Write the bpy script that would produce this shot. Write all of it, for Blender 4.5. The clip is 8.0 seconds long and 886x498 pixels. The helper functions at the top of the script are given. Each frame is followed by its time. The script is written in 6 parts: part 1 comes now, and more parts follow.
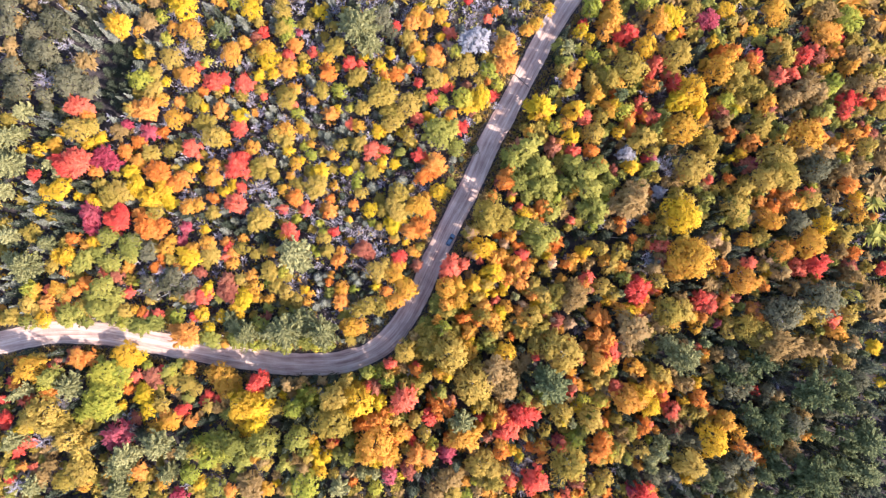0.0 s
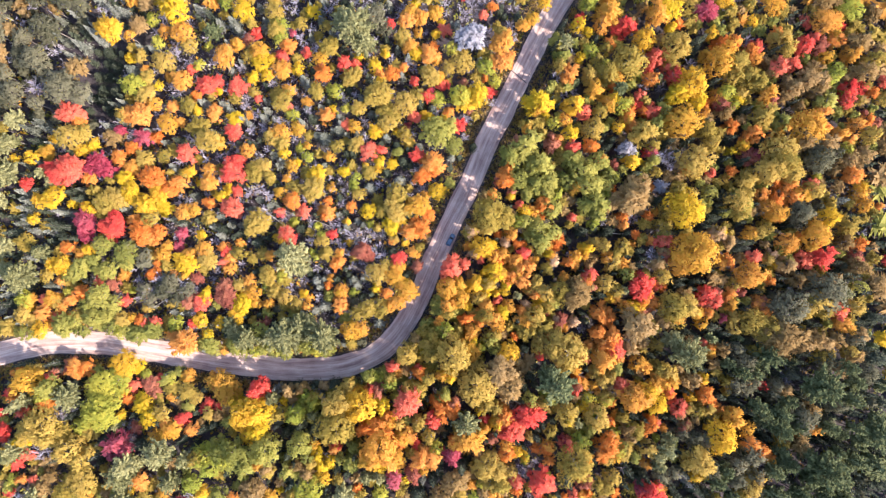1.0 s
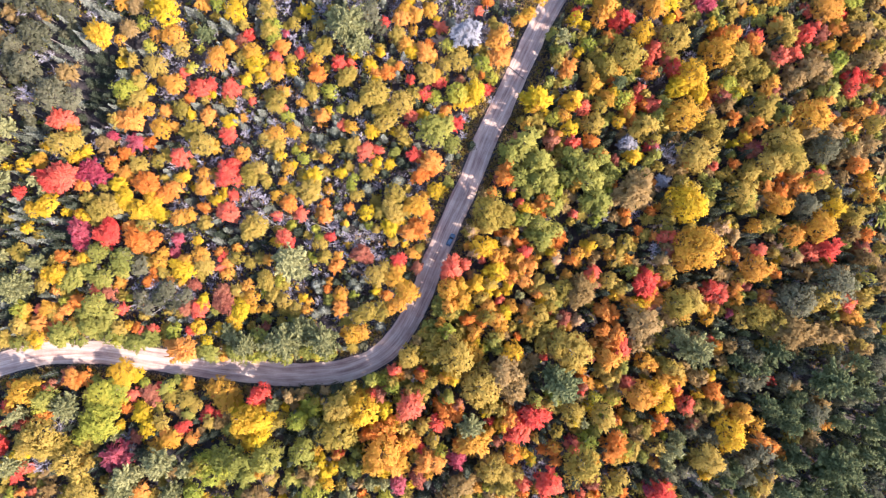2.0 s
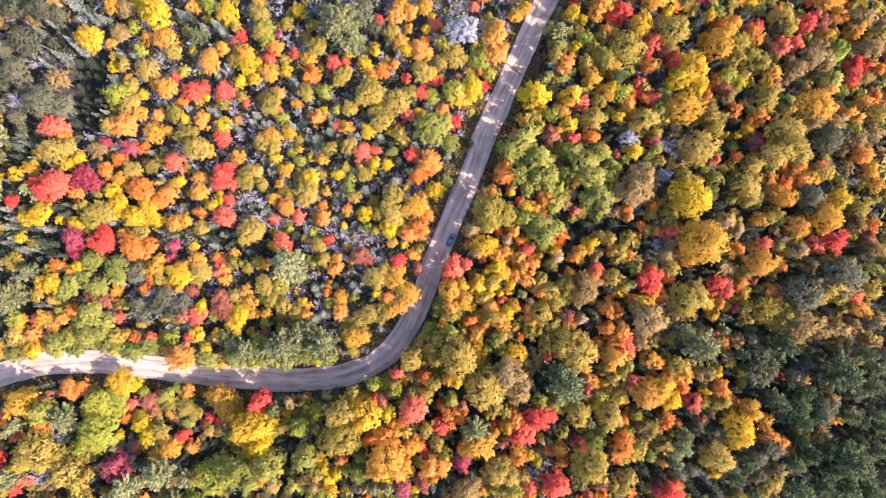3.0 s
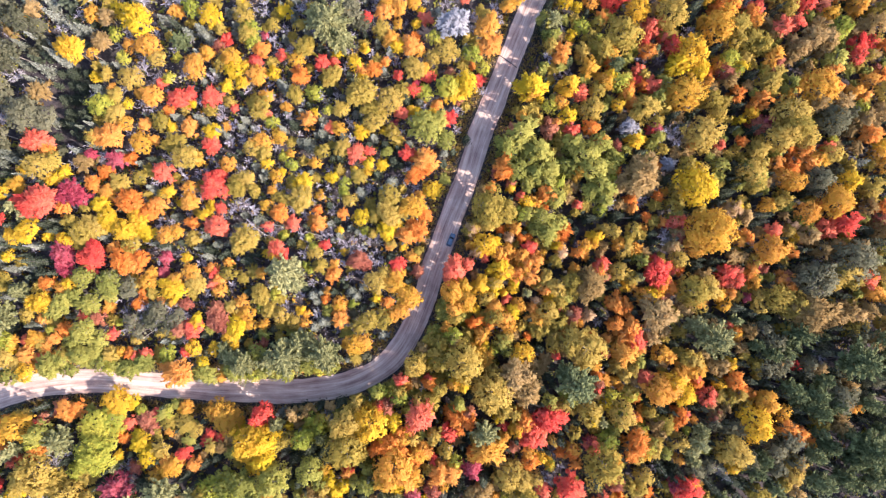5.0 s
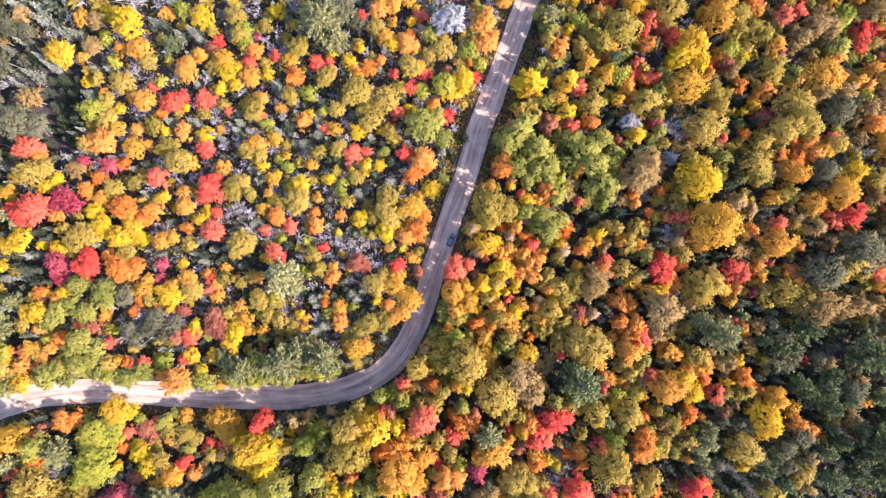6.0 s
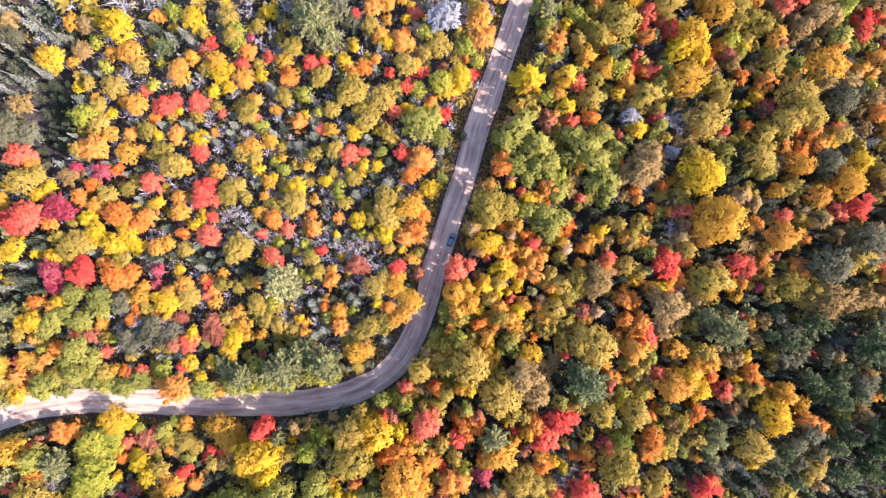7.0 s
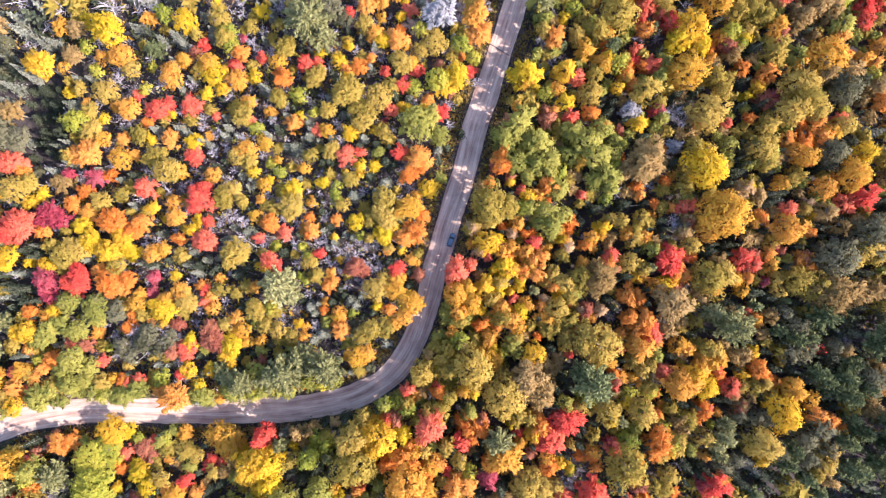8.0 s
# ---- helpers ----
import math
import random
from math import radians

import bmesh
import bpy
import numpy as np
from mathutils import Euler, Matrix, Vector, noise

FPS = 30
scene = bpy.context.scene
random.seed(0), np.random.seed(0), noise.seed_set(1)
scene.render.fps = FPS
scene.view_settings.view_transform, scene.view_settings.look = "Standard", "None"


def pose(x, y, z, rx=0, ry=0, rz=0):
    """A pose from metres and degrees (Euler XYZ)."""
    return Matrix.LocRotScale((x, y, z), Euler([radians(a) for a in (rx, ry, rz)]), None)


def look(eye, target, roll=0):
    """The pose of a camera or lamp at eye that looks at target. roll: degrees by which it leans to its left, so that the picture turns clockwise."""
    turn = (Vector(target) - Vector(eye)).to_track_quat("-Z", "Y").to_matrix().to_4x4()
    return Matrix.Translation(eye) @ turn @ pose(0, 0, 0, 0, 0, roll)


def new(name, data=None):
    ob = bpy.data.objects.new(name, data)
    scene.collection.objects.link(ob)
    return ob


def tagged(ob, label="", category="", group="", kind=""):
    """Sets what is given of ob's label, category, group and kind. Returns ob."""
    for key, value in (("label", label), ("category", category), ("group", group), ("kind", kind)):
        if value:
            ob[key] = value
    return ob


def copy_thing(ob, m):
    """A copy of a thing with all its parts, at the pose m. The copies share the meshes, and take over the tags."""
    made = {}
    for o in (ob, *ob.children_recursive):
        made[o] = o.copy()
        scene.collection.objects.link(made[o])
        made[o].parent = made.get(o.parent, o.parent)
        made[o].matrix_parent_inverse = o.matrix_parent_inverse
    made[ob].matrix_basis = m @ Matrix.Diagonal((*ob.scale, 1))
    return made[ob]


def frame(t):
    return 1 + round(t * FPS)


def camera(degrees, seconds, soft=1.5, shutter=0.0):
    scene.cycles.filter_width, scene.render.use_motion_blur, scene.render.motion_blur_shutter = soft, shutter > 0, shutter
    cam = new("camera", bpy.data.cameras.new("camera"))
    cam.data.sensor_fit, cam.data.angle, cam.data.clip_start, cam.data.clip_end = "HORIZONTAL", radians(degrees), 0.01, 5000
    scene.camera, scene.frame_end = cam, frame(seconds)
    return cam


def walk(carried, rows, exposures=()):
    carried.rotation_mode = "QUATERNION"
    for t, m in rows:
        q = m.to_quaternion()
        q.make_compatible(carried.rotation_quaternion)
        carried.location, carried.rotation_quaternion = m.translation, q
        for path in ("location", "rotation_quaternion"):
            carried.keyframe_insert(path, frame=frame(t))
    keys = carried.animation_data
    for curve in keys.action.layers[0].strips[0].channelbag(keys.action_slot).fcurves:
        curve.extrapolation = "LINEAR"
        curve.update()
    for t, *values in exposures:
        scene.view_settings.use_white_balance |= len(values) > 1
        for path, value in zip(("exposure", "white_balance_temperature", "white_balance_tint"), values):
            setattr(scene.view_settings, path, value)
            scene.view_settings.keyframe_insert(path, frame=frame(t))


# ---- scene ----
cam = camera(74.0, 8.0, soft=1.15)
# A straight, steady descent with a slow turn: start, speed a second, and tilt.
EXPOSURE = 1.80
KELVIN, TINT = 6450, 17.5
HIGH, DRIFT_X, DRIFT_Y, SINK = 214.0, 0.1228, 0.1133, -2.9955


def drone(t):
    return pose(DRIFT_X * t, DRIFT_Y * t, HIGH + SINK * t,
                0.8453 + 0.0398 * t, -1.6215 + 0.0482 * t, -1.2916 * t + 0.00836 * t * t)


walk(cam, [(0.5 * i, drone(0.5 * i)) for i in range(17)], exposures=[(t, EXPOSURE, KELVIN, TINT) for t in (0.0, 8.0)])

# ---------------------------------------------------------------- light
SUN_FROM = Vector((0.89, -0.455, 0.0))  # over the ground, towards the sun
SUN_UP = 35.0
world = bpy.data.worlds.new("sky")
scene.world = world
world.use_nodes = True
wn = world.node_tree.nodes
sky = wn.new("ShaderNodeTexSky")
sky.sky_type, sky.sun_disc = "NISHITA", False
sky.sun_elevation = radians(SUN_UP)
sky.sun_rotation = math.atan2(SUN_FROM.x, SUN_FROM.y)
world.node_tree.links.new(sky.outputs[0], wn["Background"].inputs[0])
wn["Background"].inputs[1].default_value = 0.15
sun = new("sun", bpy.data.lights.new("sun", "SUN"))
sun.data.energy, sun.data.angle, sun.data.color = 3.65, radians(0.53), (1.0, 0.91, 0.80)
to_sun = SUN_FROM.normalized() * math.cos(radians(SUN_UP)) + Vector((0, 0, math.sin(radians(SUN_UP))))
sun.matrix_world = look(to_sun * 400, (0, 0, 0))


# ---------------------------------------------------------------- materials
def material(name, rough=0.8):
    m = bpy.data.materials.new(name)
    m.use_nodes = True
    n = m.node_tree.nodes
    b = n["Principled BSDF"]
    b.inputs["Roughness"].default_value = rough
    b.inputs["Specular IOR Level"].default_value = 0.25
    return m, n, m.node_tree.links, b


def ramp(n, stops):
    r = n.new("ShaderNodeValToRGB")
    e = r.color_ramp.elements
    while len(e) < len(stops):
        e.new(0.5)
    for i, (at, c) in enumerate(stops):
        e[i].position, e[i].color = at, (*c, 1)
    return r


def arith(n, li, op, a, b):
    m = n.new("ShaderNodeMath")
    m.operation = op
    for i, v in enumerate((a, b)):
        if isinstance(v, (int, float)):
            m.inputs[i].default_value = v
        else:
            li.new(v, m.inputs[i])
    return m.outputs[0]


def noise_tex(n, li, scale, detail=3.0, vec=None, rough=0.55):
    t = n.new("ShaderNodeTexNoise")
    t.inputs["Scale"].default_value, t.inputs["Detail"].default_value = scale, detail
    t.inputs["Roughness"].default_value = rough
    if vec is None:
        vec = n.new("ShaderNodeNewGeometry").outputs["Position"]
    li.new(vec, t.inputs["Vector"])
    return t.outputs["Fac"]


def leaf_material(name, low, mid, high, spread=0.55, through_light=0.30):
    """Foliage: each tree keeps its own tone between low and high, each spray strays a little from it."""
    m, n, li, b = material(name, 0.75)
    b.inputs["Specular IOR Level"].default_value = 0.08
    info, geo = n.new("ShaderNodeObjectInfo"), n.new("ShaderNodeNewGeometry")
    patch = arith(n, li, "ADD", arith(n, li, "MULTIPLY", noise_tex(n, li, 0.5, 2.0), 2.0), -0.5)
    v = arith(n, li, "MULTIPLY", info.outputs["Random"], spread)
    v = arith(n, li, "ADD", v, arith(n, li, "MULTIPLY", geo.outputs["Random Per Island"], 0.36 * (1.3 - spread)))
    v = arith(n, li, "ADD", v, arith(n, li, "MULTIPLY", patch, 0.64 * (1.3 - spread)))
    r = ramp(n, [(0.12, low), (0.5, mid), (0.88, high)])
    li.new(v, r.inputs[0])
    li.new(r.outputs[0], b.inputs["Base Color"])
    tr = n.new("ShaderNodeBsdfTranslucent")
    li.new(r.outputs[0], tr.inputs["Color"])
    mix = n.new("ShaderNodeMixShader")
    mix.inputs[0].default_value = through_light
    li.new(b.outputs[0], mix.inputs[1])
    li.new(tr.outputs[0], mix.inputs[2])
    li.new(mix.outputs[0], n["Material Output"].inputs[0])
    return m


FOLIAGE = {
    "Y": leaf_material("yellow leaves", (0.44, 0.335, 0.022), (0.55, 0.365, 0.024), (0.60, 0.345, 0.036)),
    "A": leaf_material("amber leaves", (0.42, 0.27, 0.034), (0.53, 0.280, 0.040), (0.58, 0.270, 0.055)),
    "K": leaf_material("olive gold leaves", (0.19, 0.153, 0.032), (0.31, 0.226, 0.045), (0.42, 0.285, 0.068)),
    "O": leaf_material("orange leaves", (0.55, 0.135, 0.030), (0.61, 0.200, 0.040), (0.64, 0.285, 0.070)),
    "R": leaf_material("scarlet leaves", (0.53, 0.042, 0.042), (0.64, 0.085, 0.062), (0.66, 0.17, 0.10)),
    "M": leaf_material("brick red leaves", (0.20, 0.060, 0.045), (0.31, 0.095, 0.062), (0.42, 0.165, 0.095)),
    "T": leaf_material("peach tan leaves", (0.30, 0.185, 0.10), (0.42, 0.265, 0.145), (0.52, 0.34, 0.20)),
    "C": leaf_material("crimson leaves", (0.19, 0.022, 0.04), (0.34, 0.045, 0.070), (0.42, 0.10, 0.12)),
    "L": leaf_material("lime green leaves", (0.165, 0.195, 0.035), (0.27, 0.285, 0.045), (0.40, 0.355, 0.055)),
    "G": leaf_material("green leaves", (0.135, 0.142, 0.036), (0.225, 0.222, 0.050), (0.335, 0.30, 0.070)),
    "N": leaf_material("russet brown leaves", (0.15, 0.092, 0.036), (0.255, 0.160, 0.058), (0.36, 0.235, 0.10)),
    "H": leaf_material("dull grey green leaves", (0.052, 0.054, 0.031), (0.098, 0.096, 0.056), (0.17, 0.157, 0.095)),
    "E": leaf_material("dark spruce needles", (0.019, 0.024, 0.016), (0.037, 0.046, 0.030), (0.072, 0.083, 0.053), through_light=0.1),
    "P": leaf_material("dark green pine needles", (0.055, 0.066, 0.029), (0.100, 0.116, 0.050), (0.165, 0.178, 0.078), through_light=0.15),
    "S": leaf_material("sage pine needles", (0.105, 0.106, 0.044), (0.185, 0.180, 0.076), (0.29, 0.272, 0.122), through_light=0.2),
    "D": leaf_material("pale grey green needles", (0.072, 0.080, 0.060), (0.128, 0.136, 0.102), (0.235, 0.24, 0.195), through_light=0.1),
    "W": leaf_material("silver twigs", (0.125, 0.120, 0.135), (0.19, 0.182, 0.202), (0.28, 0.27, 0.29), through_light=0.0),
    "B": leaf_material("grey bare twigs", (0.19, 0.167, 0.20), (0.31, 0.278, 0.325), (0.44, 0.405, 0.455), through_light=0.0),
}


def bark_material():
    m, n, li, b = material("bark", 0.9)
    info = n.new("ShaderNodeObjectInfo")
    v = arith(n, li, "ADD", arith(n, li, "MULTIPLY", noise_tex(n, li, 4.0, 5.0), 0.6),
              arith(n, li, "MULTIPLY", info.outputs["Random"], 0.4))
    r = ramp(n, [(0.2, (0.05, 0.04, 0.035)), (0.55, (0.16, 0.14, 0.125)), (0.85, (0.42, 0.40, 0.37))])
    li.new(v, r.inputs[0])
    li.new(r.outputs[0], b.inputs["Base Color"])
    return m


BARK = bark_material()


def plain(name, colour, rough, metal=0.0, coat=0.0, fleck=0.15):
    """Paint, glass, rubber or metal with a little uneven dust."""
    m, n, li, b = material(name, rough)
    f = noise_tex(n, li, 6.0, 4.0)
    r = ramp(n, [(0.3, tuple(c * (1 - fleck) for c in colour)), (0.7, tuple(min(1, c * (1 + fleck) + 0.02 * fleck) for c in colour))])
    li.new(f, r.inputs[0])
    li.new(r.outputs[0], b.inputs["Base Color"])
    b.inputs["Metallic"].default_value, b.inputs["Coat Weight"].default_value = metal, coat
    b.inputs["Specular IOR Level"].default_value = 0.5
    return m


def floor_material():
    """Leaf litter: dark duff with fallen leaves, twigs and patches of moss."""
    m, n, li, b = material("leaf litter", 0.95)
    big, mid, fine = noise_tex(n, li, 0.06, 3.0), noise_tex(n, li, 0.7, 4.0), noise_tex(n, li, 5.0, 4.0, rough=0.7)
    v = arith(n, li, "ADD", arith(n, li, "MULTIPLY", mid, 0.5), arith(n, li, "MULTIPLY", fine, 0.5))
    r = ramp(n, [(0.36, (0.024, 0.019, 0.023)), (0.5, (0.050, 0.041, 0.046)), (0.6, (0.085, 0.068, 0.068)), (0.72, (0.19, 0.12, 0.06))])
    li.new(v, r.inputs[0])
    moss = n.new("ShaderNodeMix")
    moss.data_type = "RGBA"
    s = ramp(n, [(0.45, (0, 0, 0)), (0.66, (0.4, 0.4, 0.4))])
    li.new(big, s.inputs[0])
    li.new(s.outputs[0], moss.inputs[0])
    li.new(r.outputs[0], moss.inputs[6])
    moss.inputs[7].default_value = (0.028, 0.030, 0.015, 1)
    li.new(moss.outputs[2], b.inputs["Base Color"])
    bump = n.new("ShaderNodeBump")
    bump.inputs["Strength"].default_value, bump.inputs["Distance"].default_value = 0.7, 0.25
    li.new(v, bump.inputs["Height"])
    li.new(bump.outputs[0], b.inputs["Normal"])
    return m


def road_material():
    """Graded gravel: pale dust, darker wheel tracks drawn along the road, stones and fallen leaves."""
    m, n, li, b = material("gravel", 0.92)
    uv = n.new("ShaderNodeUVMap").outputs[0]
    st = n.new("ShaderNodeMapping")
    st.inputs["Scale"].default_value = (1.0, 0.045, 1.0)
    li.new(uv, st.inputs[0])
    streak, wide = noise_tex(n, li, 2.2, 4.0, st.outputs[0]), noise_tex(n, li, 0.65, 2.0, st.outputs[0])
    blot, grit = noise_tex(n, li, 0.16, 4.0), noise_tex(n, li, 3.5, 5.0, rough=0.7)
    v = arith(n, li, "ADD", arith(n, li, "MULTIPLY", streak, 0.26), arith(n, li, "MULTIPLY", wide, 0.34))
    v = arith(n, li, "ADD", v, arith(n, li, "MULTIPLY", blot, 0.22))
    v = arith(n, li, "ADD", v, arith(n, li, "MULTIPLY", grit, 0.18))
    r = ramp(n, [(0.40, (0.245, 0.150, 0.130)), (0.5, (0.445, 0.315, 0.268)), (0.59, (0.60, 0.47, 0.395))])
    li.new(v, r.inputs[0])
    li.new(r.outputs[0], b.inputs["Base Color"])
    bump = n.new("ShaderNodeBump")
    bump.inputs["Strength"].default_value, bump.inputs["Distance"].default_value = 0.5, 0.06
    li.new(arith(n, li, "ADD", streak, grit), bump.inputs["Height"])
    li.new(bump.outputs[0], b.inputs["Normal"])
    return m


LITTER, GRAVEL = floor_material(), road_material()
GRASS = leaf_material("dry verge grass", (0.11, 0.08, 0.045), (0.19, 0.14, 0.083), (0.30, 0.225, 0.145), spread=0.2)


# ---------------------------------------------------------------- mesh helpers
def part(name, me, mat, parent=None, label=""):
    """One mesh object under a thing; the material sits on the object, so that alike meshes are shared."""
    ob = new(name, me)
    if not me.materials:
        me.materials.append(None)
    ob.material_slots[0].link = "OBJECT"
    ob.material_slots[0].material = mat
    if parent is not None:
        ob.parent = parent
    return tagged(ob, label)


def soup(name, verts, sides):
    """A mesh of separate faces with the same number of sides each, from an array of corners."""
    verts = np.asarray(verts, np.float32).reshape(-1, 3)
    count = len(verts) // sides
    me = bpy.data.meshes.new(name)
    me.vertices.add(len(verts))
    me.vertices.foreach_set("co", verts.ravel())
    me.loops.add(len(verts))
    me.loops.foreach_set("vertex_index", np.arange(len(verts), dtype=np.int32))
    me.polygons.add(count)
    me.polygons.foreach_set("loop_start", np.arange(count, dtype=np.int32) * sides)
    me.update(calc_edges=True)
    return me


LEAN_UP = 0.05


def soften(me, quads, middle, reach, own=0.6):
    """Lean the shading of a crown's sprays towards the round of the crown, as many small leaves would."""
    face = unit(np.cross(quads[:, 1] - quads[:, 0], quads[:, 2] - quads[:, 0]))
    dome = unit((quads.mean(1) - middle) / (np.asarray(reach) ** 2))
    face = face * np.where((face * (dome + [0, 0, 0.6])).sum(1, keepdims=True) < 0, -1.0, 1.0)
    lean = unit(own * face + (1 - own) * dome + np.array([0, 0, LEAN_UP]))
    me.polygons.foreach_set("use_smooth", [True] * len(me.polygons))
    me.normals_split_custom_set_from_vertices(np.repeat(lean, quads.shape[1], 0).tolist())


def unit(a):
    return a / np.maximum(np.linalg.norm(a, axis=-1, keepdims=True), 1e-9)


def sprays(centres, normals, size, rng, long=1.25, lead=None, corners=4):
    """Leaf sprays: a crooked kite, or a pointed leaf of three corners, at each centre, square to its normal."""
    c = len(centres)
    t = unit(np.cross(normals, rng.normal(size=(c, 3))))
    if lead is not None:
        t = unit(lead - (lead * normals).sum(1, keepdims=True) * normals + 0.5 * t)
    s = np.cross(normals, t)
    a = (size * rng.uniform(0.7, 1.3, (c, 1))) * 0.5
    bend = normals * a * rng.uniform(-0.5, 0.1, (c, 1))
    if corners == 3:
        wide = rng.uniform(0.75, 1.15, (c, 1))
        return np.stack([centres + t * a * long, centres - t * a * long * 0.55 + s * a * wide + bend, centres - t * a * long * 0.55 - s * a * wide + bend], 1)
    q = np.stack([centres - t * a * long, centres + s * a * rng.uniform(0.7, 1.1, (c, 1)) + bend,
                  centres + t * a * long, centres - s * a * rng.uniform(0.7, 1.1, (c, 1)) + bend], 1)
    face = np.cross(q[:, 2] - q[:, 0], q[:, 3] - q[:, 1])
    turned = (face * (normals + np.array([0, 0, 0.5]))).sum(1) < 0
    q[turned] = q[turned][:, ::-1]
    return q


def tall(r):
    return 6.0 + 1.2 * r


def crown_quads(r, seed, coarse=False, full=False, feathery=False):
    """A broadleaf crown of radius r: boughs round an uneven dome, clumps on the boughs, sprays on the clumps.
    A full crown reaches lower down; a feathery one has long sprays that stick out all round."""
    rng = np.random.default_rng(seed)
    h = tall(r)
    deep = (0.41 if full else 0.31) * h
    mid = h - deep
    boughs = int(8 + 3.2 * r ** 1.25)
    golden = np.arange(boughs) * 2.399963 + rng.uniform(0, 6)
    up = 1 - (np.arange(boughs) + 0.5) / boughs * (1.75 if full else 1.3)
    flat = np.sqrt(np.clip(1 - up * up, 0, 1))
    d = np.stack([flat * np.cos(golden), flat * np.sin(golden), up], 1) + rng.normal(0, 0.14, (boughs, 3))
    reach = rng.uniform(0.36, 0.78, (boughs, 1)) if feathery else rng.uniform(0.46, 0.70, (boughs, 1))
    bough = d * reach * np.array([r, r, deep]) + np.array([0, 0, mid])
    br = (0.43 * r ** 0.86) * rng.uniform(0.75, 1.25, boughs) * (0.85 if feathery else 1.0)
    total = 27 * r * r + 34 if coarse else (104 if full else 94) * r ** 1.9 + 70
    share = br ** 2 / (br ** 2).sum()
    out = []
    for i in range(boughs):
        clumps = max(3, int(total * share[i] / 6))
        v = rng.normal(size=(clumps, 3))
        v[:, 2] = np.where(v[:, 2] < -0.35, -v[:, 2], v[:, 2])
        v = unit(v + 0.45 * unit(d[i]))
        at = bough[i] + v * br[i] * rng.uniform(0.55 if feathery else 0.8, 1.06, (clumps, 1)) * np.array([1, 1, 0.85])
        at = np.repeat(at, 6, 0) + rng.normal(0, 0.20 + 0.02 * r, (clumps * 6, 3)) * np.array([1, 1, 0.8])
        v = np.repeat(v, 6, 0)
        if feathery:
            lead = unit(v + 0.8 * unit(d[i]) + rng.normal(0, 0.25, at.shape))
            nrm = unit(rng.normal(0, 0.4, at.shape) + np.array([0, 0, 0.9]) + 0.3 * v)
            out.append(sprays(at, nrm, 0.60 + 0.03 * r if coarse else 0.315 + 0.026 * r, rng, 2.7, 2.2 * lead, 3))
        else:
            lead = unit(at * np.array([1, 1, 0]) + np.array([0, 0, 0.4 * r]))
            nrm = unit(v + np.array([0, 0, 0.4]) + rng.normal(0, 0.31, at.shape))
            out.append(sprays(at, nrm, 0.64 + 0.03 * r if coarse else 0.315 + 0.026 * r, rng, 1.55, lead, 3))
    return np.concatenate(out)


def conifer_quads(r, h, seed, tiers, droop, loose=0.0):
    """Whorls of feathered boughs, shorter towards the top."""
    rng = np.random.default_rng(seed)
    out = []
    for k in range(tiers):
        f = k / (tiers - 1)
        z = h * (0.16 + 0.80 * f)
        arm = r * (1 - f) ** 0.85 * rng.uniform(0.85, 1.1) + 0.16
        count = max(5, int(6 + 5 * (1 - f)))
        for j in range(count):
            a = 6.2832 * (j + rng.uniform(-0.3, 0.3)) / count + k * 1.1
            ln = arm * rng.uniform(0.72, 1.12)
            out_dir = np.array([math.cos(a), math.sin(a), 0.0])
            side = np.array([-math.sin(a), math.cos(a), 0.0])
            steps = max(2, int(ln / 0.75))
            s = (np.arange(steps) + 0.6) / steps
            zz = z - droop * ln * s ** 1.4 + loose * ln * s ** 3 + rng.uniform(-0.1, 0.1)
            spine = out_dir * (ln * s)[:, None] + np.array([0, 0, 1.0]) * zz[:, None]
            w = (0.32 * ln * (1.15 - s) + 0.18)
            for sg in (-1, 1):
                tip = spine + (side * sg * 0.8 + out_dir * 0.75) * w[:, None] + np.array([0, 0, -0.12]) * w[:, None]
                root = spine - out_dir * 0.10
                mid = (root + tip) / 2
                wide = (out_dir * 0.55 - side * sg * 0.45) * 0.42 * w[:, None] + rng.normal(0, 0.05, (steps, 3)) * np.array([1, 1, 2.6])
                out.append(np.stack([root, mid - wide, tip, mid + wide + np.array([0, 0, 0.06])], 1))
    return np.concatenate(out)


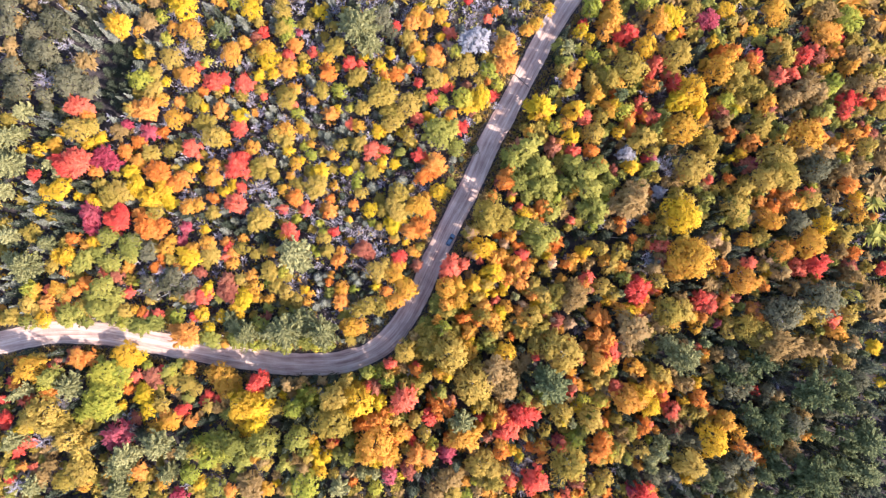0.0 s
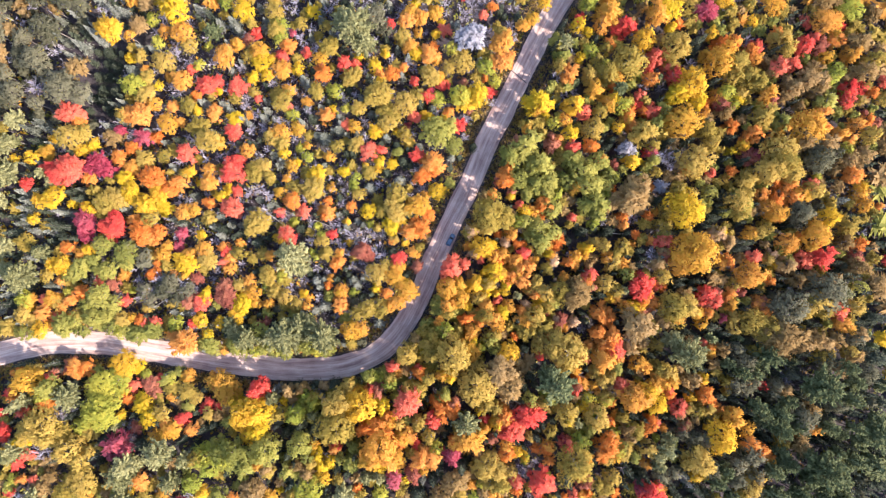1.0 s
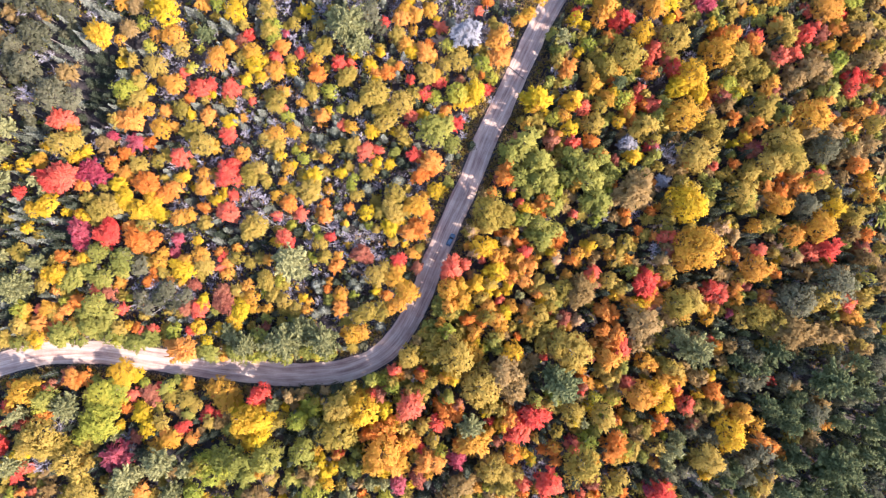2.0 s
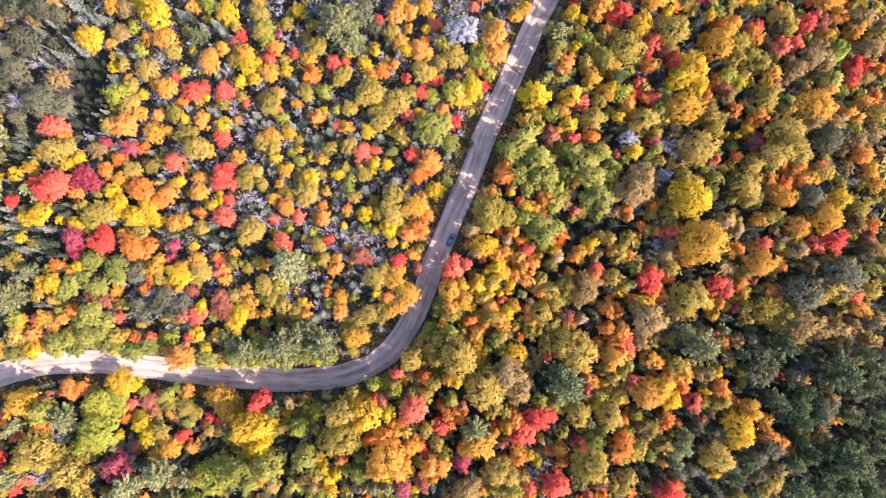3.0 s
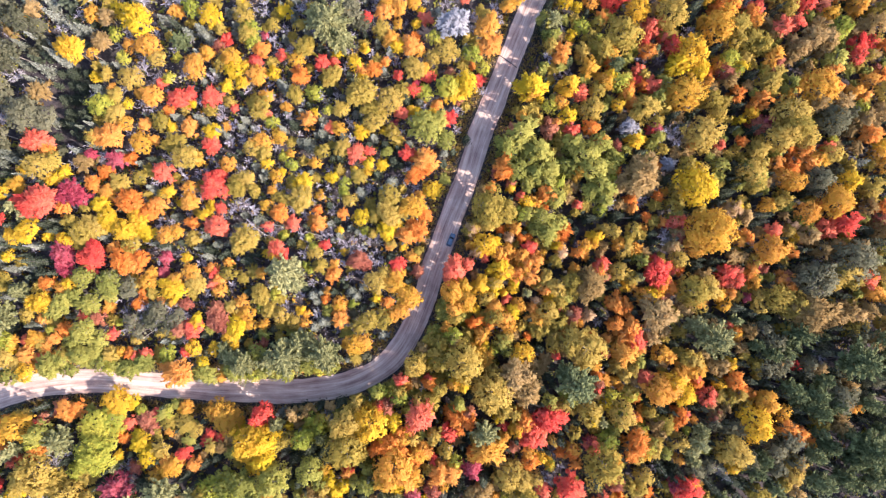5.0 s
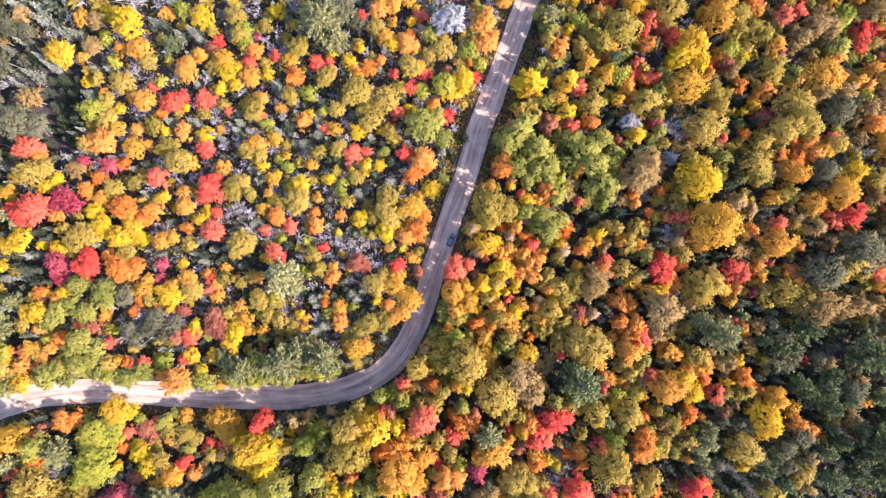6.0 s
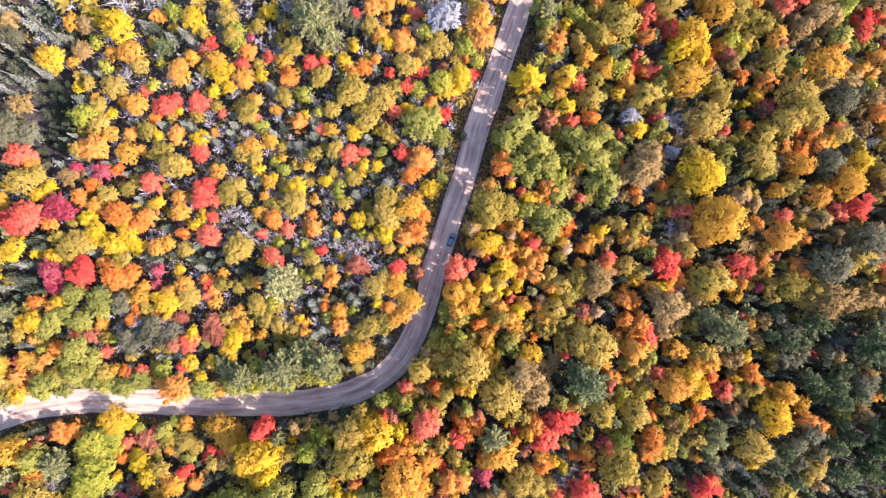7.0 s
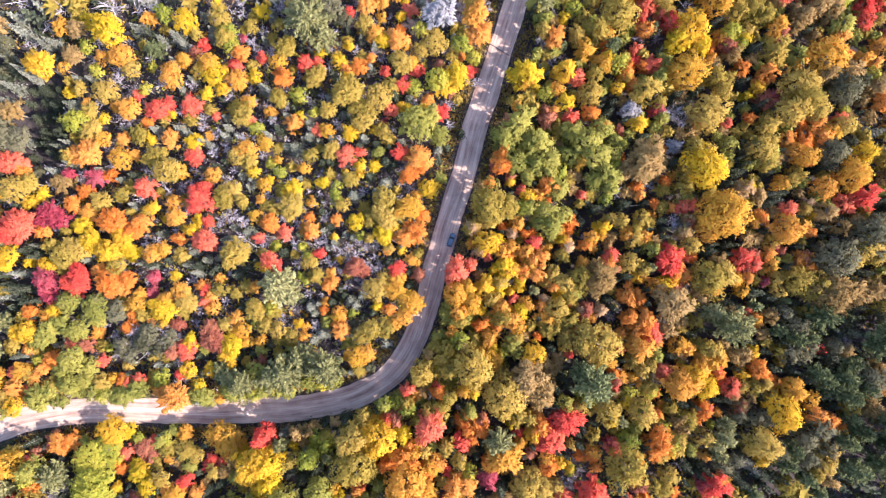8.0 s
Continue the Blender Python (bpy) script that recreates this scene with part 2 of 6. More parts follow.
def pine_quads(r, h, seed):
    """A white pine: whorls of long plumed boughs set like the points of a star, with gaps between them."""
    rng = np.random.default_rng(seed)
    tiers = int(6 + 0.9 * r)
    out = []
    for k in range(tiers):
        f = k / (tiers - 1)
        z = h * (0.45 + 0.5 * f)
        arm = r * min(1.0, 1.25 * (1 - f) ** 0.7 + 0.12) * (0.75 + 0.25 * min(1, 3 * f))
        count = int(rng.integers(5, 8)) + (2 if r > 3.5 else 0)
        turn = rng.uniform(0, 6.283)
        for j in range(count):
            a = turn + 6.2832 * (j + rng.uniform(-0.25, 0.25)) / count
            ln = arm * rng.uniform(0.62, 1.1)
            ahead, side = np.array([math.cos(a), math.sin(a), 0.0]), np.array([-math.sin(a), math.cos(a), 0.0])
            steps = max(3, int(ln / 0.42))
            s = (np.arange(steps) + 0.7) / steps
            spine = ahead * (ln * s)[:, None] + np.array([0, 0, 1.0]) * (z + ln * (0.22 * s ** 2 - 0.06))[:, None]
            wide = (0.16 * ln + 0.18) * (1.1 - 0.75 * s)
            for sg in (-1.0, 0.0, 1.0):
                at = spine + side * (sg * wide * rng.uniform(0.5, 1.0, steps))[:, None] + rng.normal(0, 0.07, (steps, 3))
                lead = unit(ahead + side * sg * 0.9 + np.array([0, 0, 0.45]) + rng.normal(0, 0.2, (steps, 3)))
                nrm = unit(np.array([0, 0, 1.0]) + rng.normal(0, 0.45, (steps, 3)) + side * sg * 0.5)
                out.append(sprays(at, nrm, 0.44 + 0.018 * r, rng, 1.9, 1.8 * lead))
    return np.concatenate(out)


def rod(a, b, ra, rb):
    """The three sides of a tapered twig, as quads."""
    a, b = np.asarray(a, float), np.asarray(b, float)
    d = unit(b - a)
    x = unit(np.cross(d, [0.31, 0.87, 0.4]))
    y = np.cross(d, x)
    ring = [math.cos(k * 2.0944) * x + math.sin(k * 2.0944) * y for k in range(3)]
    return np.array([[a + ring[k] * ra, a + ring[(k + 1) % 3] * ra, b + ring[(k + 1) % 3] * rb, b + ring[k] * rb] for k in range(3)])


def trunk_quads(r, h, seed, limbs=6, top=0.8):
    """A tapered, slightly leaning trunk in three lengths, with limbs that reach into the crown."""
    rng = np.random.default_rng(seed)
    base = 0.05 + 0.028 * r + 0.008 * h
    knots = [np.array([rng.normal(0, 0.06 * k), rng.normal(0, 0.06 * k), h * top * k / 3 - (0.3 if k == 0 else 0)]) for k in range(4)]
    out = [rod(knots[k], knots[k + 1], base * (1 - 0.28 * k) * 1.25, base * (1 - 0.28 * (k + 1)) * 1.25) for k in range(3)]
    for j in range(limbs):
        a = j * 2.4 + rng.uniform(0, 1)
        f = rng.uniform(0.45, 0.85)
        s = knots[1] * (1 - f) + knots[3] * f
        e = s + np.array([math.cos(a) * r * 0.6, math.sin(a) * r * 0.6, h * 0.16])
        m = (s + e) / 2 + np.array([0, 0, -0.05 * h])
        out += [rod(s, m, base * 0.42, base * 0.28), rod(m, e, base * 0.28, base * 0.08)]
    return np.concatenate(out)


def bare_quads(r, seed):
    """The twigs of a leafless tree: limbs, branches and a haze of fine tips."""
    rng = np.random.default_rng(seed)
    h = 0.86 * tall(r)
    out = []
    for j in range(int(9 + 1.5 * r)):
        a, f = j * 2.4 + rng.uniform(0, 0.8), rng.uniform(0.40, 0.85)
        s = np.array([0, 0, h * f])
        ln = r * rng.uniform(0.45, 0.95)
        e = s + np.array([math.cos(a) * ln, math.sin(a) * ln, h * rng.uniform(0.08, 0.22)])
        out.append(rod(s, e, 0.04, 0.015))
        twigs = int(16 + 5 * r)
        p = s + (e - s) * rng.uniform(0.3, 1.0, (twigs, 1))
        d = unit(rng.normal(0, 0.85, (twigs, 3)) + np.array([math.cos(a) * 0.8, math.sin(a) * 0.8, 0.7]))
        q = p + d * r * rng.uniform(0.16, 0.42, (twigs, 1))
        w = unit(np.cross(d, rng.normal(size=(twigs, 3)))) * rng.uniform(0.022, 0.05, (twigs, 1))
        out.append(np.stack([p, p * 0.4 + q * 0.6 - w, q, p * 0.4 + q * 0.6 + w], 1))
    return np.concatenate(out)


# ---------------------------------------------------------------- road line and ground
ROAD_KNOTS = [(71.4, 127.2), (65.1, 115.9), (58.7, 105.1), (52.8, 95.4), (45.8, 84.8), (40.2, 74.3), (34.7, 63.9), (28.7, 52.5), (23.5, 43.1), (18.9, 32.6), (14.3, 22.2), (8.6, 11.9), (4.8, 3.2), (3.2, 0.3), (-0.9, -9.0), (-6.3, -19.8), (-11.8, -27.8), (-18.9, -33.9), (-29.5, -37.7), (-39.6, -38.5), (-51.8, -38.2), (-61.9, -36.7), (-72.0, -35.3), (-82.0, -33.4), (-92.1, -31.5), (-102.1, -29.7), (-112.0, -27.6), (-122.0, -26.8), (-131.9, -26.7), (-141.8, -28.1), (-151.6, -30.1), (-163.4, -32.6), (-175.1, -35.6)]
ROAD_HALF = 3.95


def spline(knots, step):
    """A smooth line through the knots, in steps of about the same length."""
    k = np.array(knots, float)
    k = np.concatenate([[2 * k[0] - k[1]], k, [2 * k[-1] - k[-2]]])
    pts = []
    for i in range(1, len(k) - 2):
        t = np.linspace(0, 1, 12, endpoint=False)[:, None]
        a, b, c, d = k[i - 1], k[i], k[i + 1], k[i + 2]
        pts.append(0.5 * (2 * b + (c - a) * t + (2 * a - 5 * b + 4 * c - d) * t ** 2 + (3 * b - a - 3 * c + d) * t ** 3))
    pts = np.concatenate(pts + [k[-2:-1]])
    for _ in range(30):  # ease out small kinks
        pts[1:-1] = 0.25 * pts[:-2] + 0.5 * pts[1:-1] + 0.25 * pts[2:]
    run = np.concatenate([[0], np.cumsum(np.linalg.norm(np.diff(pts, axis=0), axis=1))])
    s = np.arange(0, run[-1], step)
    return np.stack([np.interp(s, run, pts[:, 0]), np.interp(s, run, pts[:, 1])], 1), s


LINE, LINE_S = spline(ROAD_KNOTS, 1.5)
HEADING = unit(np.gradient(LINE, axis=0))
ACROSS = np.stack([HEADING[:, 1], -HEADING[:, 0]], 1)  # to the inside of the bend


def off_road(x, y):
    """Distance of places from the road's middle line."""
    xy = np.stack([np.ravel(x), np.ravel(y)], 1)
    best = np.full(len(xy), 1e9)
    for i in range(0, len(LINE), 2):
        best = np.minimum(best, (xy[:, 0] - LINE[i, 0]) ** 2 + (xy[:, 1] - LINE[i, 1]) ** 2)
    return np.sqrt(best).reshape(np.shape(x))


def ground_z(x, y, d=None):
    """Gently rolling floor, with shallow ditches beside a slightly raised road."""
    if d is None:
        d = off_road(x, y)
    roll = 0.45 * np.sin(x * 0.071 + 1.3) * np.cos(y * 0.083) + 0.3 * np.sin(x * 0.19 + y * 0.13)
    far = np.clip((d - 9) / 14, 0, 1)
    ditch = -0.55 * np.exp(-((d - 6.2) / 1.5) ** 2) - 0.12
    return np.where(d < 4.0, -0.10, ditch + roll * far)


def axis(lo, hi, step):
    inner = np.arange(lo, hi + step, step)
    outer = np.geomspace(step * 2, 2600, 22)
    return np.concatenate([lo - outer[::-1], inner, inner[-1] + outer])


def grid_mesh(name, xs, ys, zs):
    me = bpy.data.meshes.new(name)
    nx, ny = len(xs), len(ys)
    gx, gy = np.meshgrid(xs, ys)
    v = np.stack([gx, gy, zs], -1).reshape(-1, 3)
    i = (np.arange(ny - 1)[:, None] * nx + np.arange(nx - 1)[None]).ravel()
    f = np.stack([i, i + 1, i + nx + 1, i + nx], 1)
    me.from_pydata(v.tolist(), [], f.tolist())
    me.polygons.foreach_set("use_smooth", [True] * len(me.polygons))
    return me


GX, GY = axis(-190, 200, 2.5), axis(-130, 140, 2.5)
gx, gy = np.meshgrid(GX, GY)
ground = part("ground", grid_mesh("ground", GX, GY, ground_z(gx, gy)), LITTER)
tagged(ground, "dark forest floor of leaf litter, twigs and moss", "ground", kind="structure")


def build_road():
    """The gravel carriageway: a crowned strip with two worn wheel tracks and ragged edges."""
    rng = np.random.default_rng(5)
    offs = np.array([-1.0, -0.86, -0.62, -0.45, -0.28, 0.0, 0.28, 0.45, 0.62, 0.86, 1.0])
    rise = np.array([-0.10, 0.02, 0.045, 0.04, 0.075, 0.10, 0.075, 0.04, 0.045, 0.02, -0.10])
    bm = bmesh.new()
    uv = bm.loops.layers.uv.new("UVMap")
    rows = []
    wob = np.convolve(rng.normal(0, 0.3, len(LINE) + 12), np.ones(4) / 4, "same")
    wob2 = np.convolve(rng.normal(0, 0.3, len(LINE) + 12), np.ones(4) / 4, "same")
    for i in range(len(LINE)):
        row = []
        for o, z in zip(offs, rise):
            half = ROAD_HALF + (wob[i] if o < 0 else wob2[i]) * abs(o) ** 3
            p = LINE[i] + ACROSS[i] * o * half
            row.append((bm.verts.new((p[0], p[1], z)), (o * ROAD_HALF, LINE_S[i])))
        rows.append(row)
    for a, b in zip(rows, rows[1:]):
        for j in range(len(offs) - 1):
            four = (a[j + 1], a[j], b[j], b[j + 1])
            f = bm.faces.new([q[0] for q in four])
            f.smooth = True
            for loop, q in zip(f.loops, four):
                loop[uv].uv = q[1]
    bmesh.ops.recalc_face_normals(bm, faces=bm.faces)
    me = bpy.data.meshes.new("road")
    bm.to_mesh(me)
    bm.free()
    if me.polygons[0].normal.z < 0:
        me.flip_normals()
    return part("road", me, GRAVEL)


road = tagged(build_road(), "pale graded gravel road with worn wheel tracks, bending through the forest", "road", kind="structure")

# ---------------------------------------------------------------- trees
KINDS = {
    "Y": ("aspen_tree", "bright yellow autumn aspen with a rounded leafy crown"),
    "A": ("birch_tree", "amber gold autumn birch with a loose leafy crown"),
    "K": ("oak_tree", "olive gold oak with a dull, broad, clumped crown"),
    "O": ("sugar_maple_tree", "orange autumn maple with a dense leafy crown"),
    "R": ("red_maple_tree", "scarlet red autumn maple with a dense leafy crown"),
    "M": ("red_maple_tree", "dull brick red maple with a thin fading crown"),
    "T": ("cherry_tree", "pale peach tan cherry with a thin fading crown"),
    "D": ("fir_tree", "pale grey green fir with a narrow pointed spire"),
    "C": ("red_maple_tree", "dark crimson purple maple with a thinning crown"),
    "L": ("beech_tree", "yellowish green beech with a full clumped crown"),
    "G": ("poplar_tree", "green poplar still in summer leaf among autumn trees"),
    "N": ("ash_tree", "russet brown ash with a fading, thin crown"),
    "H": ("alder_tree", "dull grey green alder with a thin hazy crown"),
    "P": ("pine_tree", "dark green pine with feathery layered boughs"),
    "E": ("spruce_tree", "dark green spruce with tiered pointed boughs"),
    "S": ("pine_tree", "pale sage green pine with feathery spreading boughs"),
    "W": ("larch_tree", "pale silvery larch with fine feathery bare twigs"),
    "B": ("bare_tree", "leafless grey tree with a haze of pale twigs"),
}
SIZES = (1.1, 1.6, 2.2, 3.0, 4.2, 5.8, 8.0)
MESHES, FIRST, COUNT = {}, {}, {}
STANDING = []


def tree_meshes(kind, size, variant, young=False, full=False):
    """The crown and trunk meshes of one size, shared by all trees of that build."""
    plume = kind in "ORCNWMT" or (kind in "YAGK" and variant % 2 == 0 and size < 5)
    if kind in "EBD":
        style = kind
    elif kind in "SP":
        style = "pine"
    else:
        style = ("young" if young else "full" if full else "leafy") + (" plume" if plume else "")
    key = (style, size, variant, young and full)
    if key not in MESHES:
        r, seed = SIZES[size], size * 37 + variant * 11 + len(style)
        h = tall(r)
        if kind == "E":
            h *= 1.3
            c = conifer_quads(r * 1.02, h, seed, int(8 + 1.3 * r), 0.30)
            t = trunk_quads(r * 0.6, h, seed, 0, 0.97)
        elif kind == "D":
            h *= 1.2
            c = conifer_quads(r * 1.05, h, seed, int(11 + 1.5 * r), 0.24, 0.10)
            t = trunk_quads(r * 0.6, h, seed, 0, 0.97)
        elif kind in "SP":
            h *= 1.2
            c = pine_quads(r * 1.05, h, seed)
            t = trunk_quads(r * 0.7, h, seed, 0, 0.95)
        elif kind == "B":
            c = bare_quads(r, seed)
            t = trunk_quads(r * 0.8, 0.86 * h, seed, 4, 0.75)
        else:
            c = crown_quads(r, seed, young, full, plume)
            t = trunk_quads(r, h, seed)
        MESHES[key] = (soup("crown", c, c.shape[1]), soup("trunk", t, 4), c)
        if kind not in "EBDSP":
            deep = (0.41 if full else 0.31) * h
            soften(MESHES[key][0], c, np.array([0, 0, h - deep]), (r, r, deep))
    return MESHES[key]


def tree(kind, x, y, r, lift=1.0, z=None, young=False):
    """A tree of its own: trunk and crown under an empty at its foot."""
    size = min(range(len(SIZES)), key=lambda i: abs(math.log(SIZES[i] / r)))
    variant = random.randrange(4)
    key = (kind, size, variant, young, lift > 1.3)
    if key not in FIRST:
        crown, trunk, _ = tree_meshes(*key)
        name, label = KINDS[kind]
        ob = tagged(new(name), label, "tree", "forest " + name.replace("_tree", "").replace("_", " ") + " trees")
        part("trunk", trunk, BARK, ob)
        part("crown", crown, FOLIAGE[kind], ob)
        FIRST[key] = ob
        made = ob
        fresh = True
    else:
        made, fresh = None, False
    f = r / SIZES[size]
    if z is None:
        z = float(ground_z(np.array([x]), np.array([y]))[0])
    m = Matrix.LocRotScale((x, y, z), Euler((random.gauss(0, 0.03), random.gauss(0, 0.03), random.uniform(0, 6.283))), (f * random.uniform(0.88, 1.12), f * random.uniform(0.88, 1.12), f ** 0.5 * lift * random.uniform(0.92, 1.08)))
    if fresh:
        made.matrix_basis = m
    else:
        scale_was = FIRST[key].scale
        made = copy_thing(FIRST[key], m @ Matrix.Diagonal((1 / scale_was.x, 1 / scale_was.y, 1 / scale_was.z, 1)))
    COUNT[kind] = COUNT.get(kind, 0) + 1
    STANDING.append((x, y, r, kind))
    return made


def plant(kind, lift, *places):
    """Trees of one kind at x, y with crown radius r, and how tall they stand for that radius."""
    for x, y, r in places:
        tree(kind, x, y, r, lift)


plant("K", 0.72, (-80.7, -46.2, 2.5), (-93.7, -46, 2.5), (-83.3, -44, 3), (-88.7, -42.6, 3))
plant("K", 0.95, (-115.3, -56.5, 3.4), (-125.1, -56.4, 3.8), (-75.9, -51.8, 2.5), (-91.1, -50.3, 3.4))
plant("K", 1, (-143.2, -20.5, 3.3), (-144.8, 47.8, 2.9), (-124.5, -77, 4.4), (-117.6, -72.1, 5.1), (-104.7, -18.6, 2.8), (-135, -18, 2.4), (-118.3, -16.5, 2.8), (-137.1, -15.9, 3.2), (-126.2, -12.2, 2.8), (-130.1, -2.6, 2.8), (-136.4, 9, 3.2), (-108.6, 19, 2.8), (-109.4, 21.8, 4.3), (-104.9, 23.3, 3.9), (-112.9, 25.9, 2.4), (-102.8, 28, 2), (-108.3, 29.3, 2), (-98.4, -79.8, 2.9), (-96.5, -14.7, 2), (-64.4, -7.8, 2.4), (-88.9, -0.3, 2.4), (-60.1, 1.2, 2), (-74.6, 1.4, 3.2), (-94.2, 2, 2.4), (-64.4, 3.4, 2.8), (-74.7, 15.5, 2.8), (-93.8, 16, 3.6), (-83.1, 31.2, 2), (-87.9, 31.6, 1.6), (-96.2, 35.8, 3.2))
plant("K", 1, (-89.8, 37.3, 2.8), (-77.6, 47.1, 3.7), (-81, 54.4, 3.4), (-72.9, 57.9, 2), (-94.6, 58.2, 3.4), (-94.3, 63.8, 3.2), (-89, 69.3, 3.9), (-96.9, 71.8, 2.4), (-79.6, 75.1, 3.2), (-23.9, -18.5, 2.8), (-20.9, -16.8, 3.6), (-45.2, -15, 2.8), (-48.7, -11.9, 2.8), (-52.3, -10.6, 2.8), (-50.2, -6.1, 2.8), (-54.5, -4.8, 3.6), (-34.6, 2.1, 2.8), (-36.2, 6.9, 2.4), (-58, 12.9, 4.3), (-22.8, 22.9, 2.4), (-44.3, 24.5, 2.4), (-38.2, 24.6, 4.2), (-46, 26.5, 2.4), (-53.3, 29, 2.4), (-58.3, 31, 3.9), (-55.6, 32.8, 3.2), (-30, 39.6, 2.4), (-23.3, 40, 2.8), (-48.6, 40.9, 2.8), (-52.1, 42.9, 3.4))
plant("K", 1, (-22.4, 52.2, 3), (-48.2, 55.6, 4.1), (-37, 58.9, 3), (-58.7, 59.7, 2.2), (-24.3, 63.6, 3.6), (-59.4, 71.8, 3.2), (-31.9, 74.4, 3.9), (-50.4, 79.7, 3.2), (-33.6, 81.8, 2.2), (-41.9, 83.2, 2.4), (-59.7, 83.5, 2.4), (-50.8, 86.2, 3.6), (9, -81.6, 3.8), (-16.3, -17.2, 3.2), (-16.9, -4.7, 4.2), (-14.3, -2.3, 2.4), (-2.5, 3.4, 2), (-10.8, 6.9, 1.6), (-17.1, 11.1, 2), (-14.7, 16.6, 2.8), (-7.1, 16.9, 3.2), (-10.8, 17.2, 3.9), (-11.7, 19.2, 3.2), (-9.9, 23, 4.1), (-19.4, 30.2, 2.8), (-7, 43.6, 2.8), (-12.3, 47.4, 4.3), (-12.1, 50.4, 3.6), (-6.2, 53.6, 4.3), (-2.2, 56.5, 3.2))
plant("K", 1, (3.1, 63.5, 3.7), (9, 66.3, 2.8), (13.8, 68.4, 4.2), (-6.4, 76.8, 3.2), (23.6, 69.4, 2.1), (28, 78.4, 2.9), (95, 89.2, 3.8), (139.8, 85.4, 2.9), (117, 91.9, 2.9), (163.8, 53.2, 3.8))
plant("K", 1.15, (-119.6, 44.1, 4.7), (-73.5, 41.5, 4.7), (-15.2, 56.6, 4.7))
plant("K", 1.25, (-115.6, 45.3, 3.1), (-102.6, 51.9, 2.8))
plant("K", 1.4, (-118.5, -65, 3.3), (-114.4, -62.1, 2.5), (-120.8, -59.9, 4.4), (-126.9, -56.8, 4.9), (-135.4, -56.1, 3.7), (-129.1, -52, 6), (-133.8, -34.9, 2.9), (-80.1, -65.9, 2.9), (-56.1, -71.8, 2.5), (-41.1, -68.3, 2.9), (18.4, -71.2, 5.3), (-6.9, -66.9, 2.5), (-0.9, -60.8, 2.9), (-4.2, -55.9, 2.9), (19.3, -50.1, 4.1), (15.8, -49.1, 3.3), (16.5, -43.1, 6.7), (16.9, -36.5, 2.5), (19.9, -19.8, 3.3), (16.8, -14.1, 2.5), (14.8, 8.6, 2.1), (16.7, 10.3, 2.9), (56.7, -78.9, 2.5), (23.7, -77.3, 3.7), (20.1, -77.2, 3.3), (23.1, -73.5, 3.7), (27, -73.3, 2.9), (48.3, -69.5, 6.5), (33.7, -62.3, 1.9), (41.2, -60.8, 2.5))
plant("K", 1.4, (56.5, -55.5, 4.8), (46.9, -54.1, 4.9), (23, -51.6, 3.3), (39.2, -50.4, 2.5), (59.6, -43.7, 2.5), (57.9, -39.7, 2.9), (46.6, -38.8, 2.9), (47.3, -33.6, 6.6), (37, -31.6, 2.5), (50.7, -31.5, 3.7), (43.7, -29.4, 5.2), (38, -28.8, 2.9), (22.2, -27.5, 2.9), (35.5, -25.8, 2.9), (32.7, -25.5, 2.9), (39.1, -24.1, 3.7), (36.4, -21, 4.5), (41.7, -18.8, 2.9), (46.8, -15.5, 2.5), (40.2, -12.1, 3.3), (45.2, -11.9, 4.1), (37.6, -10, 3.3), (20.9, -8.8, 2.9), (42, -4.8, 2.5), (58, 4.3, 2.1), (20.5, 10, 2.9), (26.3, 12.2, 4.7), (21.9, 14.3, 6.7), (58.4, 43.4, 4.5), (57.8, 62.9, 2.9))
plant("K", 1.4, (47.6, 66.4, 2.9), (97.6, -86, 2.9), (60.1, -80.9, 2.9), (62.1, -77.1, 3.3), (88.2, -73.1, 2.9), (61.1, -70.9, 2.5), (91.3, -70.3, 6.2), (66.7, -67.3, 3.3), (74.3, -67.1, 3.3), (71.2, -61.4, 2.9), (98.3, -58.2, 2.5), (67.7, -57.3, 2.9), (92.6, -55.7, 2.9), (90.1, -53.7, 2.5), (96.1, -53.3, 3.6), (60.9, -49.3, 2.9), (62.4, -42, 2.9), (81.9, -41.5, 3.7), (79.5, -39.5, 3.3), (79.6, -32.2, 2.5), (77.7, -26.3, 3.3), (90.1, -19, 4.9), (84.4, -18.9, 5.6), (66, -12.3, 2.5), (62, -10.1, 3.3), (81.2, -7.8, 3.3), (76.1, -7.4, 2.1), (64.5, -2.8, 3.3), (66.1, -0.1, 2.5), (67.8, 2.6, 3.3))
plant("K", 1.4, (61.4, 3.1, 2.9), (82.7, 9.9, 3.3), (84.7, 14.4, 3.7), (92.7, 21.6, 2.5), (87.4, 22, 3.5), (94.2, 27.2, 2.5), (93.8, 31.8, 6.8), (80.4, 37.6, 2.9), (75.4, 41.4, 4.1), (98.7, 43.6, 3.7), (62.3, 50.1, 3.3), (64.1, 63.1, 3.7), (86.6, 65.7, 2.9), (70.2, 66.4, 5.7), (60.9, 66.5, 2.9), (86.8, 71.1, 5.3), (64, 71.8, 3.3), (106.9, -84.8, 3.3), (109.5, -80.9, 4.1), (112.3, -77.8, 3.3), (122.2, -66.6, 2.9), (103.3, -45.4, 2.5), (139.3, -37, 2.9), (135.5, -36.6, 2.9), (113.8, -35, 2.5), (116.8, -27.2, 5.1), (106.8, -26.8, 2.5), (111.9, -24.4, 5.2), (131.8, -23.1, 2.9), (106.8, -23, 2.9))
